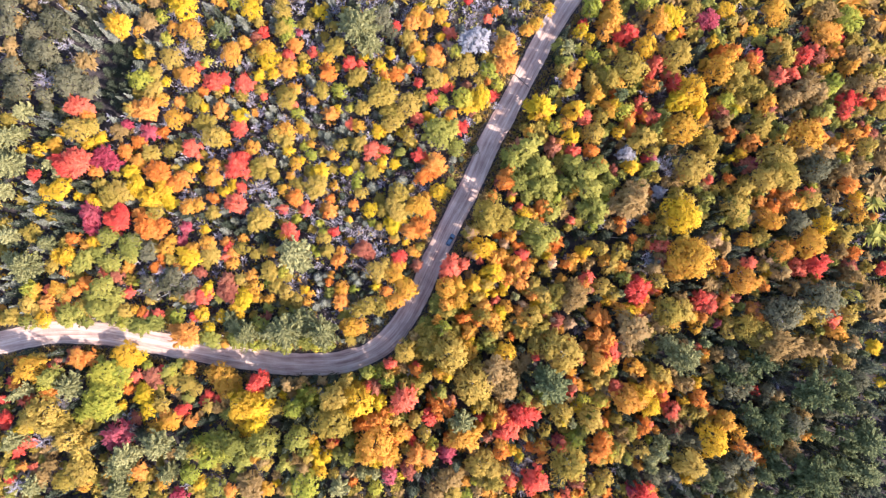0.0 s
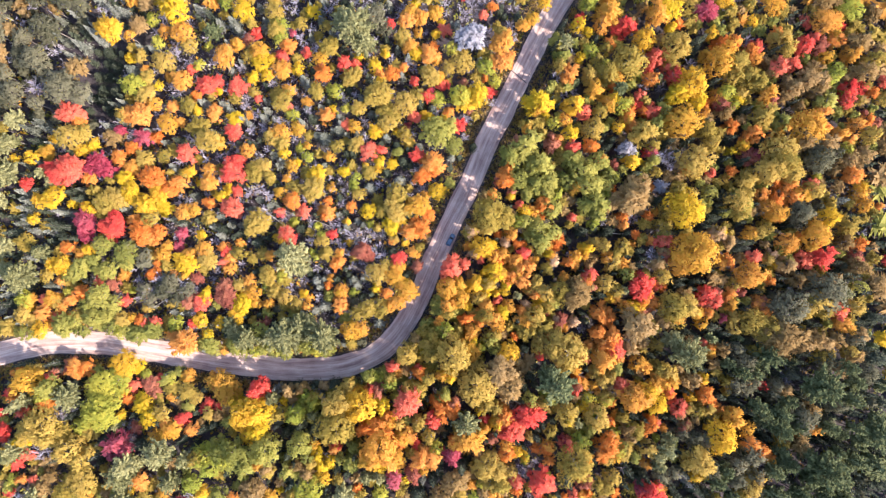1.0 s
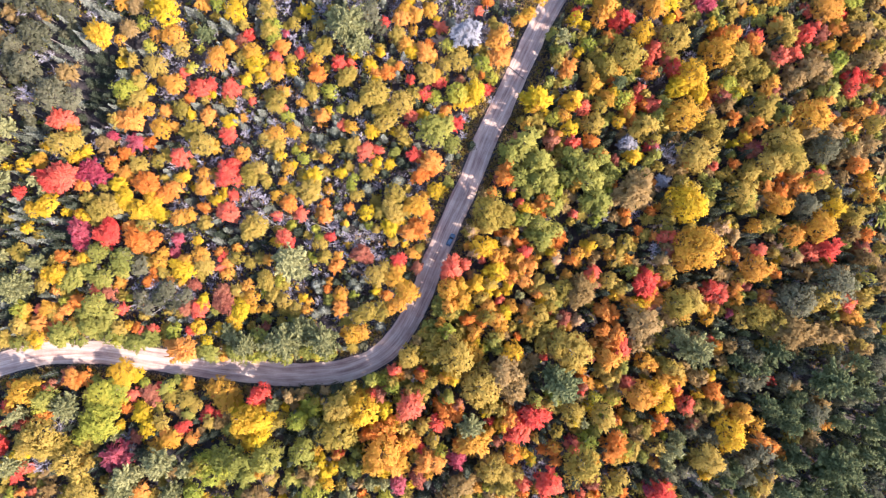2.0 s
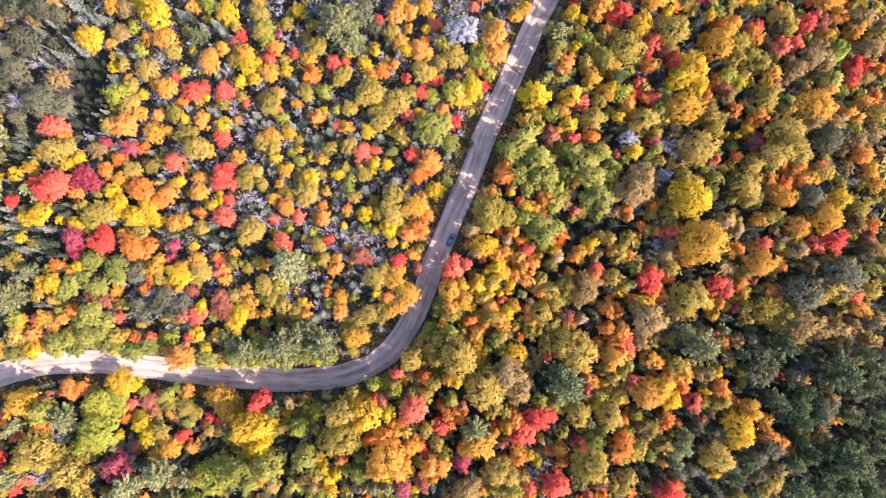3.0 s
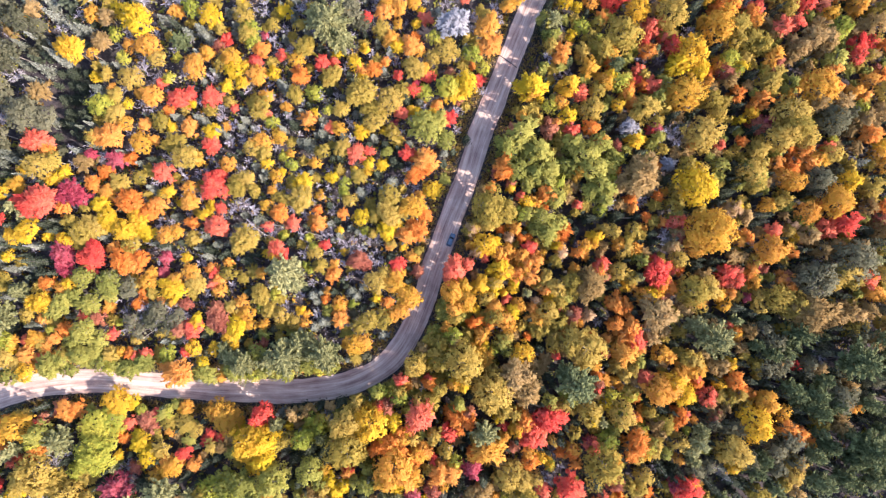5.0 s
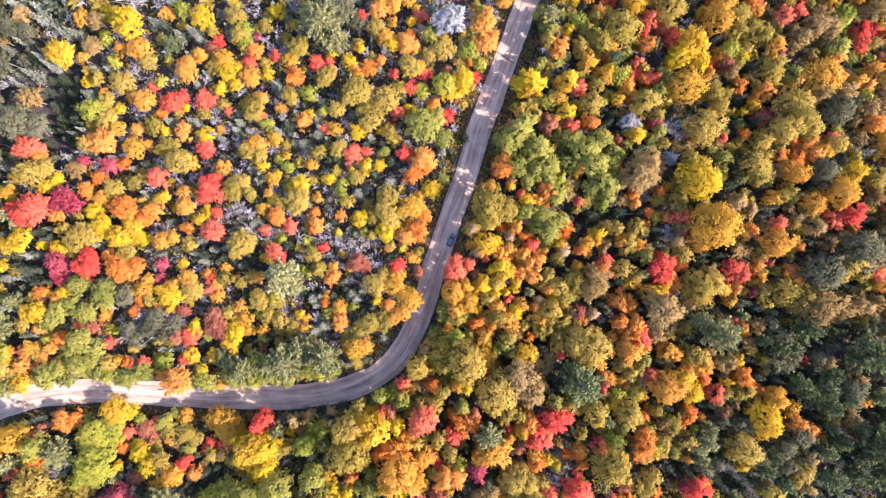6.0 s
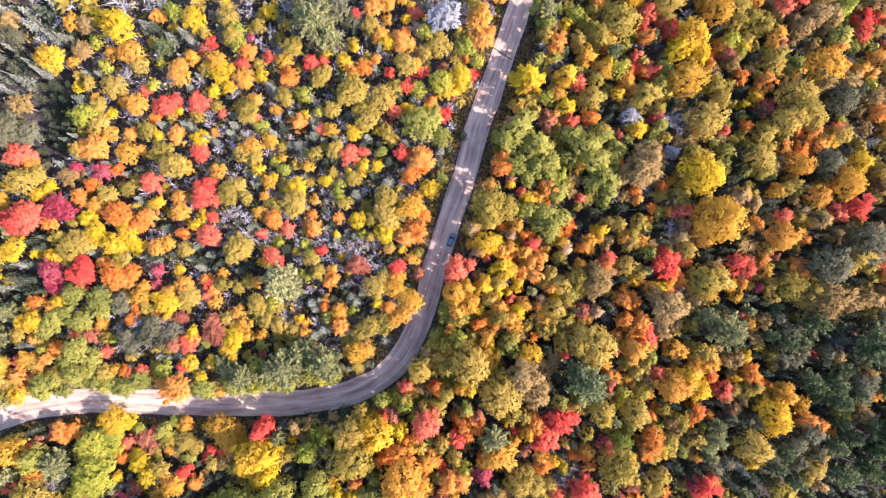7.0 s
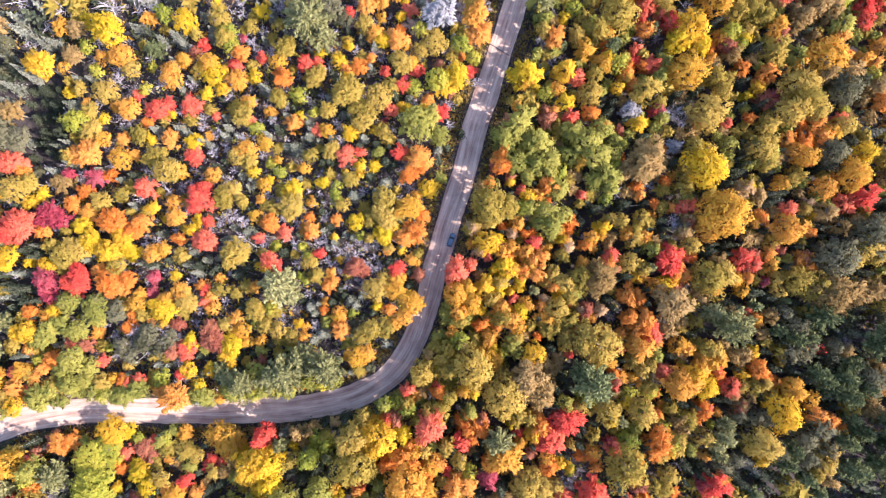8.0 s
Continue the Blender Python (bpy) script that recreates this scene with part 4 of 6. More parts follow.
plant("E", 1.15, (101.4, -51.2, 2.6), (129.7, -44.2, 1.9), (122, -43.5, 1.9), (104, -41.8, 3), (130.1, -36.5, 2.3), (105.1, -36.4, 1.9), (107.1, -32.7, 2.3), (103.1, -32.3, 2.6), (103.4, -28.6, 2.6), (134.6, -26.3, 2.6), (110.1, -20.6, 2.3), (120.6, -14.7, 1.9), (114.6, -14.3, 2.3), (126.7, -12.3, 1.9), (105.6, -7.8, 1.9), (128.7, -7.7, 2.3), (108.1, 0.6, 2.3), (123.1, 2.3, 1.9), (113.1, 3.1, 2.3), (126.6, 8.8, 1.9), (130, 9.4, 2.6), (136.6, 10, 1.7), (111.3, 10, 1.5), (101.1, 11.6, 2.6), (103.2, 14.3, 2.6), (115.3, 16.3, 2.3), (101.9, 16.4, 1.9), (115.5, 29.8, 2.3), (111.2, 30.9, 3), (107.6, 39.9, 2.3))
plant("E", 1.15, (114.1, 50, 2.6), (130.4, 52, 1.9), (101.5, 59.6, 2.3), (134, 70.2, 1.9), (123.9, 70.7, 2.3), (114.2, 76.8, 3), (146.8, -85.3, 2.6), (143.3, -84.2, 2.3), (147.5, -77.8, 2.6), (146.6, -69.3, 2.3), (142.6, -67.9, 2.6), (147.1, -56.8, 3), (150.8, -41.9, 2.6), (153.5, -15.4, 2.3), (147.7, -11.1, 2.6), (149.2, -9.3, 3.4), (146.2, -9, 2.3), (142.7, -4.9, 2.3), (153.9, -0, 2.3), (143.5, 0.8, 1.9), (152.5, 11.7, 1.7), (149.6, 25.4, 1.9), (149.5, 70.9, 2.3))
plant("O", 0.72, (-117.9, -35.5, 3), (-121.2, -35.1, 3.8), (-74.9, -42.1, 2.1))
plant("O", 0.95, (-81.9, -56.9, 2.3), (-89.9, -54.3, 2.5), (-85.5, -53.9, 1.9))
plant("O", 1, (-138.8, -71.9, 2), (-130.5, -15.5, 3), (-124.9, -14.2, 2), (-120.9, -11.7, 2.4), (-117.8, -9.2, 2.8), (-125.2, -4.9, 2), (-122.2, 6.1, 2.8), (-115.2, 29.8, 2.8), (-104.6, 36.5, 2.8), (-67.6, -80.2, 2.7), (-99.3, -73.4, 3.3), (-86.8, -24.7, 2.4), (-98.4, -19.1, 2.4), (-93.7, -3.6, 2.4), (-86.7, -3.3, 1.4), (-91.8, -0.1, 2), (-67.6, 1.8, 1.8), (-70, 5.7, 2), (-93.4, 9.4, 3.2), (-91.4, 11.1, 3.2), (-96.4, 11.5, 4.3), (-99.8, 15.5, 2.4), (-74.5, 21.1, 2.2), (-87.7, 25.8, 3.2), (-84.9, 27.5, 2.8), (-93.1, 30.2, 4), (-99.8, 40.4, 2.8), (-96.8, 51.5, 4.3), (-72.1, 51.6, 3), (-86.9, 54.6, 2.4))
plant("O", 1, (-79, 58.3, 2), (-38.2, -31.6, 1.9), (-45.5, -30, 1.9), (-30.3, -15.1, 3), (-34.6, -8.3, 1.6), (-31.1, -1, 2.4), (-34.7, 15.3, 2), (-33.2, 17.1, 2.4), (-25.6, 18.4, 1.8), (-45.9, 20.5, 3.2), (-33.4, 20.9, 1.6), (-33.9, 50.2, 2.8), (-34.7, 64.4, 3.2), (-52.8, 65.2, 1.6), (-46.2, 74.8, 2.8), (-14.1, -11.8, 2), (-11.8, 6.6, 1.6), (-5.8, 9.3, 3.2), (-1, 10.8, 3.2), (-3.7, 12, 2.8), (0.3, 15.5, 2.4), (-0.6, 28.8, 3.2), (3.3, 29.5, 2.4), (2.6, 33.2, 3.9), (-1, 35.6, 2), (8.8, 51.2, 2.1), (-10.2, 64.7, 2.8), (-14.9, 65.3, 2), (-6.3, 66.7, 1.6), (2.6, 70.3, 3.6))
plant("O", 1, (-4.9, 83.4, 3.2), (22.2, 62.9, 1.5), (28.1, 68.5, 3.8), (24.9, 88.4, 2), (161.8, 15.2, 1.6), (164.8, 27.9, 2))
plant("O", 1.15, (-82.8, -26.3, 4.7))
plant("O", 1.25, (-117.8, 49.1, 2.8), (-100.8, 51.8, 2.8))
plant("O", 1.4, (-140.5, -43.7, 2.1), (-128.8, -46.4, 2.5), (-129.5, -45.4, 2.5), (-139.6, -35.6, 1.9), (-32.7, -64.8, 2.1), (-0.1, -68.8, 3.1), (-3.3, -67.5, 3.5), (-11.1, -61.7, 2.9), (-7.4, -61.5, 2.1), (5.2, -51.7, 4.7), (18, -22.7, 1.9), (12.5, -21.2, 2.5), (52.3, -77.9, 1.9), (40.5, -71.2, 2.1), (26.4, -68.2, 3.2), (39.7, -67.2, 2.5), (24.9, -53.9, 4), (51.4, -43.2, 1.7), (56, -31.3, 2.1), (50.5, -29.9, 2.1), (41.2, -28.3, 1.9), (58.9, -26.7, 2.9), (59.3, -20.2, 3.3), (32.5, -18.2, 2.1), (37.5, -12.9, 2.5), (54.8, -9.5, 2.7), (33.1, -7.8, 3.3), (28.5, -7.5, 2.9), (32.5, -4.1, 2.9), (35.4, -3.3, 2.9))
plant("O", 1.4, (49, -2.5, 1.9), (25.4, -1.6, 1.9), (31.5, 4.5, 1.9), (41.1, 17.8, 3.2), (23.4, 22.1, 1.9), (27.3, 25.9, 3.1), (28.6, 30, 2.9), (57.6, 37.4, 2.7), (46.8, 41.2, 1.9), (50.9, 63, 3.7), (60.8, -66.3, 4.5), (76.2, -59.2, 3.3), (62.4, -58.1, 2.1), (97.9, -52.5, 2.5), (83.1, -49.5, 2.1), (95.1, -49.4, 3.7), (66.1, -35.9, 2.1), (98, -33.8, 1.9), (62, -31.5, 3.7), (60.4, -29.6, 3.3), (63.2, -27.9, 3.7), (97.9, -21.5, 2.1), (62.2, -21.4, 2.9), (78.9, -17.1, 2.5), (74.2, -16.7, 2.5), (76, -15, 2.9), (78.2, 4.7, 1.9), (69.2, 10.2, 1.7), (68.4, 13.1, 1.9), (91.5, 29.3, 2.5))
plant("O", 1.4, (61.3, 33.8, 2.3), (72.6, 44.9, 2.5), (71.7, 48.6, 3.1), (77.2, 49.6, 1.9), (67.3, 58.8, 2.1), (79.5, 60.5, 2.9), (65.6, 73.2, 2.1), (117.8, -71.4, 1.9), (114, -69, 3.5), (110.7, -66.1, 3.3), (101, -54.8, 1.9), (117.9, -21.1, 2.5), (115.9, -18.1, 2.9), (104.2, -16.3, 2.1), (106.2, -14.5, 2.1), (120.1, -10.9, 2.1), (104.1, -3, 2.5), (131.3, 4.5, 1.9), (124, 11.7, 2.1), (121.6, 17.4, 3.3), (127.5, 18.9, 3.3), (118.3, 19.7, 2.9), (127.1, 21.9, 2.9), (112.8, 38.4, 2.1), (114.7, 40.6, 3.7), (139.7, 42.9, 2.9), (108.2, 44.3, 2.5), (133.8, 46.1, 3.3), (139.6, 48.8, 2.5), (115.9, 70.4, 2.9))
plant("O", 1.4, (104.6, 73.1, 2.9), (109.7, 73.9, 2.5), (125.8, 76.9, 2.1), (143.6, -21.2, 2.9), (151.9, 2, 2.5), (149.6, 25.7, 4.1), (149.9, 39.6, 2.1), (156.9, 45.7, 2.5), (159.2, 55.4, 2.1), (145.3, 73.3, 2.9))
plant("O", 1.7, (-23.6, -57.5, 2.5), (-20.7, -56.6, 2.9), (-20.8, -44.9, 2.5), (-14.6, -59.1, 2.5), (-17.9, -55.9, 2.9), (-16.1, -54.6, 2.1), (-14.2, -53, 1.9), (-3, -40.2, 1.9), (-3.8, -38.2, 2.1))
plant("G", 0.72, (-83.1, -49.3, 2.5), (-90.5, -39.7, 2.5), (-86.6, -37.4, 2.1))
plant("G", 0.95, (-66.6, -65, 6.7), (-72.7, -61.2, 2.9))
plant("G", 1, (-103.1, -22.4, 2.8), (-137.7, -22.3, 2.9), (-133.6, -22.1, 2.5), (-117.9, -21.3, 2.4), (-108.3, -21, 3.2), (-122.8, -19.9, 4.3), (-112.1, -19.8, 2.8), (-120, -19.1, 3.2), (-113.4, -17.8, 3.6), (-109, -17.3, 3.2), (-116, -13, 3.2), (-106.6, -12.8, 3.6), (-123.1, -3.2, 2.4), (-109.6, -2.3, 3.6), (-118.2, -0.7, 4.3), (-103.3, 0.9, 2.8), (-114.1, 1.7, 3.2), (-101.4, 4.5, 4.3), (-109.7, 7, 3.9), (-72.2, -78.9, 3.3), (-63.1, -30.4, 2.5), (-73.3, -29.5, 2.5), (-66.6, -28.2, 2.9), (-75.7, -27.9, 3.7), (-99.1, -23.6, 3.6), (-93, -23.2, 2.8), (-95.5, -22, 3.2), (-35.1, -30.7, 2.9), (-49.1, -30.5, 2.9), (-56.6, -30, 2.5))
plant("G", 1, (-53.5, -29.2, 3.3), (-42.4, -29.1, 3.6), (-57.8, -24.1, 3.6), (-40.2, -23.8, 2.8), (-44.9, -22.5, 2.4), (-9.4, 37.2, 2), (9.7, 39.3, 3.8), (8.3, 45.1, 3.8))
plant("G", 1.15, (-110.6, -10.4, 4.7), (3.4, 42.9, 5.4))
plant("G", 1.4, (-127.6, -40.8, 4), (-62.7, -68.8, 3.7), (-48.6, -71.3, 2.9), (-27.3, -69.3, 3.3), (-30, -67.5, 2.9), (-42, -66.6, 2.5), (-26.2, -64.3, 2.5), (13.9, -28, 1.7), (8.9, -19.1, 2.1), (52.1, -63.5, 2.9), (54.5, -60.1, 2.5), (34.6, -49.1, 2.5), (42.2, -48.8, 2.5), (22, -31.3, 2.5), (21.1, -28.3, 3.3), (42.9, -15.2, 2.9), (39.6, 4.7, 3.7), (36.2, 6.9, 2.9), (43.7, 8.2, 3.3), (38.9, 9.4, 4.1), (33.8, 11.8, 2.9), (44.3, 15.6, 3.3), (55, 15.9, 2.5), (58.2, 18.2, 4.5), (41.9, 18.7, 2.9), (42.1, 21.5, 2.9), (35.5, 22, 2.9), (56.7, 23.8, 4.9), (38.3, 24.4, 4.1), (49.9, 24.7, 2.9))
plant("G", 1.4, (43.1, 25, 3.7), (32.8, 26.6, 4.1), (48.2, 26.7, 2.9), (54.3, 28.6, 4.9), (36.9, 29.2, 3.7), (39.7, 31.7, 4.5), (59.5, 32.2, 4.1), (51.1, 32.8, 4.1), (29.8, 34.4, 3.7), (34.5, 37.5, 4.9), (48.8, 69.2, 2.9), (47.4, 75.7, 2.7), (70.4, -70.6, 2.9), (66.2, -66.7, 2.5), (64.7, -39.4, 2.5), (69.1, -6.9, 2.9), (82.8, 6.2, 2.5), (60.3, 14.4, 3.3), (99.1, 21.1, 2.9), (61.9, 24.6, 3.7), (63.3, 28.3, 3.3), (80.3, 33, 2.5), (81.1, 45.1, 2.9), (84.3, 49.7, 2.9), (125.9, -2.8, 2.9), (124.6, 0.2, 2.5), (104.9, 14.1, 2.1), (108.9, 14.6, 3.3), (111.3, 17.3, 2.9), (107.7, 20.4, 2.9))
plant("G", 1.4, (124.3, 45.1, 3.9), (134.7, 66.7, 2.1), (104.2, 77.2, 2.5), (151.5, -13.3, 2.5), (140.5, 51.7, 4))
plant("G", 1.7, (-55.5, -61.9, 5.4), (-43.3, -61.4, 4.8), (-20.2, -39.7, 2.5), (4.7, -46.9, 2.9))
plant("N", 0.95, (-72.2, -52.1, 2.5))
plant("N", 1, (-144.3, 73.9, 2.5), (-140.8, 81.8, 2.6), (-132.7, -75.4, 3.3), (-130.1, -71.7, 2.9), (-106.7, 44.1, 3.2), (-137, 87.7, 2), (-60.3, -79.1, 4.4), (-97.7, 82.5, 3.2), (-94.4, 90.2, 3.2), (3.1, -82, 3.8), (159.5, -12.9, 4.4), (163.5, 34.8, 4), (160.3, 83, 3.3), (143, 88.5, 4.4))
plant("N", 1.25, (-117.4, 67.9, 3.5), (-125.5, 88.3, 2), (-117.2, 93.8, 2.8))
plant("N", 1.4, (-42.4, -72.1, 2.5), (-56, -70.9, 2.5), (-44.9, -69.8, 2.9), (8, -76, 4.7), (16.3, -67.1, 2.5), (10.6, -45.4, 1.9), (15.9, -37.3, 2.5), (19.9, 20.9, 2.1), (19.8, 20.9, 1.7), (21.9, -68.6, 2.1), (26.1, -44.1, 5.9), (29.6, -39.2, 3.3), (23.7, -38.6, 6.4), (30.9, -36.7, 2.5), (45.1, -34.9, 2.9), (40.6, -32.8, 2.5), (50.6, -13.3, 6.4), (68.4, -63.1, 2.5), (61.8, -62.6, 2.5), (67.5, -60.1, 2.9), (88.4, -60, 2.9), (90.8, -57.5, 2.5), (87.4, -55.5, 2.1), (91.6, -44.4, 2.9), (88.1, -44.2, 2.5), (69.8, -32.3, 2.9), (91.3, -31.3, 2.1), (81.9, -24.8, 2.9), (71.5, -24.6, 5.9), (88.5, -14, 2.9))
plant("N", 1.4, (81, -4, 2.5), (82.5, 0.6, 2.1), (64.4, 17, 2.9), (69.8, 17.4, 3.7), (77, 18.9, 2.9), (71, 20.7, 6.7), (89.9, 30.5, 2.1), (111.1, -87.4, 2.5), (110.2, -83.4, 2.9), (112.4, -79.8, 2.9), (129.4, -68, 3.3), (125.4, -65.7, 3.7), (132.8, -55.3, 2.9), (124.1, -49, 2.5), (109.4, -45.1, 2.1), (124, -35.7, 2.9), (102.1, -34, 2.9), (138.3, -33, 3.3), (130.3, -32.3, 3.7), (134.3, -30.8, 3.7), (121, -29.4, 6.6), (134.6, -10.1, 3.3), (128.5, -9.6, 3.7), (125, -5.6, 3.7), (105.6, 3.6, 2.5), (100.3, 6.5, 3.3), (114.5, 14.4, 2.1), (132.3, 37.3, 4.1), (105.4, 49.1, 2.9), (131.9, 50.3, 2.5))
plant("N", 1.4, (126.4, 53.6, 2.5), (137.9, 55.5, 2.9), (130.5, 56.6, 3.7), (139, 58.7, 4.1), (134.2, 59.1, 4.1), (127.9, 59.3, 2.5), (123.2, 63.3, 2.7), (137.3, 64, 3.3), (142.8, -41, 2.9), (148.9, -37.7, 2.9), (141.9, -31.4, 3.7), (150.6, -30.3, 2.9), (149.9, -7.5, 3.7), (149.5, -3.6, 2.5), (146.7, 2.3, 2.9), (144.3, 29.2, 2.9), (148.3, 30.8, 2.9), (154.9, 33.1, 3.3), (140, 36.8, 4.1), (153.8, 61.5, 4.1), (152, 71.7, 4.9))
plant("N", 1.5, (77.3, 86.1, 2.4))
plant("N", 1.7, (-34.3, -53.8, 2.5), (-42.7, -43.3, 2.5), (-47.3, -43.2, 2.5), (-36.4, -43.2, 1.9), (-3.9, -27.1, 2.3), (6.4, -26, 2.5))
plant("R", 0.72, (-101.7, -41.6, 2.8), (-72.8, -49.8, 1.7), (-76.3, -48.5, 2.1), (-92.6, -39.7, 1.9))
plant("R", 0.95, (-84.2, -52.9, 2.7))
plant("R", 1, (-144.7, -55.2, 2.7), (-135.4, -72.1, 1.3), (-126.9, -16.9, 2), (-103.6, -12.2, 2.2), (-130.5, -11, 2.2), (-112.5, -5.9, 2), (-106.8, 12.3, 3.6), (-109.8, 13.5, 2.8), (-105.5, 15, 3.9), (-136.1, 28.5, 2.6), (-124.7, 31.8, 4.2), (-130.1, 33.8, 2), (-97, -20.3, 1.6), (-81.2, -20.2, 1.8), (-93.7, -19.6, 2), (-77.4, -13.3, 3.2), (-82.4, -12.1, 2), (-69.6, 0.1, 1.8), (-69.2, 3.8, 2), (-65.8, 19, 3.6), (-64.6, 24.2, 2.2), (-65.7, 31.2, 4.2), (-64.1, 35.4, 2.4), (-82, 38.5, 3.5), (-65.4, 45.4, 3.2), (-63.9, 60.8, 3.2), (-73.9, 61.3, 3.7), (-70.6, 62.8, 2.4), (-79.4, 67.5, 1.8), (-46.5, 7.7, 2))
plant("R", 1, (-32.3, 9.1, 2), (-48.1, 9.7, 2.8), (-50.6, 17.1, 1.8), (-42, 17.7, 2.4), (-26.7, 47.1, 1.8), (-47, 53.9, 1.6), (-57.2, 56.9, 1.6), (-26.8, 68.6, 3.2), (-23.2, 68.7, 2), (-48.4, 71.3, 2.4), (-40, 71.9, 1.8), (-9.4, 0.1, 2.8), (-2.8, 36.3, 2.4), (-18.7, 37.6, 3.4), (-15.1, 37.7, 1.6), (12.1, 46, 2.9), (-3.5, 50, 2.6), (1.5, 56.4, 2.4), (6.6, 60.8, 2.4), (-2.8, 61.7, 1.6), (8.1, 79.9, 2.4), (-10.8, 81.7, 2), (-1, 85.6, 1.6), (14.8, 91.1, 1.6), (22, 85.1, 1.7), (136.9, 81, 2.4), (164.2, -3.8, 2.9), (164.7, 59.6, 2.7))
plant("R", 1.15, (-119.2, 32.5, 5.1))
plant("R", 1.25, (-116, 51.2, 2), (-119.3, 51.9, 3.7))
plant("R", 1.4, (-136, -63, 2.5), (-137.2, -48.5, 2.1), (-128.6, -37.5, 1.9), (-32.8, -64.5, 1.7), (1, -54.8, 3.2), (8.7, -3.4, 4.2), (13, -2.5, 2.1), (18.9, -0.2, 1.7), (49.2, -82.4, 1.7), (39.5, -78.9, 3.3), (29.5, -77.5, 2.5), (36.4, -77, 4.6), (46.9, -64.8, 3.1), (29.9, -59.6, 3.3), (26.8, -59.1, 4.2), (34.2, -54.3, 4.6), (51.1, -47, 1.7), (53.9, -35.5, 1.9), (38, -35.1, 1.3), (42, -19.9, 1.5), (24.3, -14.7, 1.9), (56.6, -7.8, 3.1), (33.9, 0.5, 2.5), (51.4, 13.4, 1.3), (32.6, 17.7, 1.7), (51.9, 37.7, 2.9), (55.7, 49.8, 2.9), (71.8, -82.4, 1.9), (74.8, -82.1, 3.9), (78.7, -58.7, 1.7))
plant("R", 1.4, (86, -53.5, 2.8), (83.5, -47.8, 1.7), (66.7, -45.2, 3.1), (64.5, -31.9, 3.7), (96.5, -31.8, 1.5), (100, -16.9, 2.5), (96.3, -14.6, 3.3), (73.1, -11.7, 4.7), (79.9, -11.5, 1.5), (79.2, 3.7, 1.7), (82.4, 4.3, 2.9), (78.8, 35.1, 1.9), (79.6, 50, 2.9), (75.8, 55.5, 1.7), (87.3, 61.8, 2.9), (79.3, 64.7, 2.1), (86.1, 65.2, 2.1), (81.6, 67.6, 3.7), (85.8, 71.1, 1.7), (70.2, 79.3, 3.7), (116.2, -47.3, 1.7), (131.9, -3.7, 3.5), (137, -2.2, 4.1), (113.8, -1.8, 2.5), (136.3, 23.2, 2.5), (101.3, 27.2, 1.9), (125.1, 64.6, 3.5), (130, 65.6, 2.9), (118.7, 71.7, 1.9), (134.3, 72.1, 4))
plant("R", 1.4, (116.7, 72.7, 2.1), (139, 74.9, 2.5), (143.8, -22.2, 3.1), (149.3, 52.8, 2.9), (150.6, 56.6, 2.9), (155, 57.4, 2.5))
plant("R", 1.7, (-56.8, -42.5, 3.8), (-8.3, -48.4, 4.6), (-19.8, -43.3, 2.1), (-3.7, -37.4, 1.6), (-12.9, -36.9, 2.5))
plant("H", 1, (-142.5, 56.9, 3.6), (-142.6, 65.8, 3.6), (-145.5, 80.4, 3.8), (-143.3, 87.1, 4.3), (-139.2, 59.7, 4.3), (-136.9, 72.7, 3.6), (-135.9, 78.5, 3.8), (-94.1, -12, 2.8), (-85.8, -11.7, 2.8), (-82.7, -9.1, 3.2), (-89.9, -8.5, 3.6), (-96.6, -8.1, 2.8), (-86.9, -6, 3.6), (-96.5, 2.2, 3.6), (-12.8, 80.1, 3.2), (154.3, -44.1, 4))
plant("H", 1.15, (-16, 83, 4.7))
plant("H", 1.25, (-131.5, 55.8, 2.8), (-116.6, 58.9, 4.3), (-122, 59.9, 5.4), (-120.7, 64.2, 3.1), (-128.6, 67.5, 3.1), (-130.2, 70.9, 4.3), (-126.9, 76.9, 2.8), (-124.8, 81, 3.5), (-128.3, 81.7, 4.7), (-116.1, 88.8, 3.5), (-120.8, 90.6, 4.3), (-130.1, 91.4, 3.9))
plant("H", 1.4, (79.1, -76.8, 3.3), (82.5, -76.5, 2.5), (96.1, -74.3, 3.7), (95.3, -65.1, 3.3), (90.9, -64, 2.9), (86.3, -62.6, 2.9), (105.1, -79.8, 3.7), (112.3, -77.8, 3.3), (104.8, -73.2, 3.7), (110.4, -70, 4.9), (101.2, -69.7, 2.5), (138.2, -59.5, 2.9), (122, -58.2, 2.9), (127.9, -57.9, 5.3), (124.6, -54.7, 2.5), (118, -49.4, 2.9), (108.7, -48.7, 2.5), (120.8, -46.7, 3.3), (111, -45.8, 3.7), (105.6, -45.4, 3.3), (126.5, -43.6, 2.5), (137.4, -38.5, 3.7), (108.8, -38.1, 3.7), (107.5, -34.3, 3.3), (123.7, -19.7, 6.5), (120.8, -17.5, 2.9), (130.1, -17.3, 3.3), (137.9, -14.3, 6.7), (130.2, 12.5, 5.1), (137.1, 14.5, 2.9))
plant("H", 1.4, (104.7, 18.8, 2.9), (136.5, 31, 5.3), (134.5, 36.4, 3.7), (141, -53.7, 4.1), (141, -50.3, 2.9), (148.5, -32, 2.9), (145, 33.1, 2.5))
plant("S", 0.95, (-106.4, -54.7, 2.9), (-121.9, -43.4, 5))
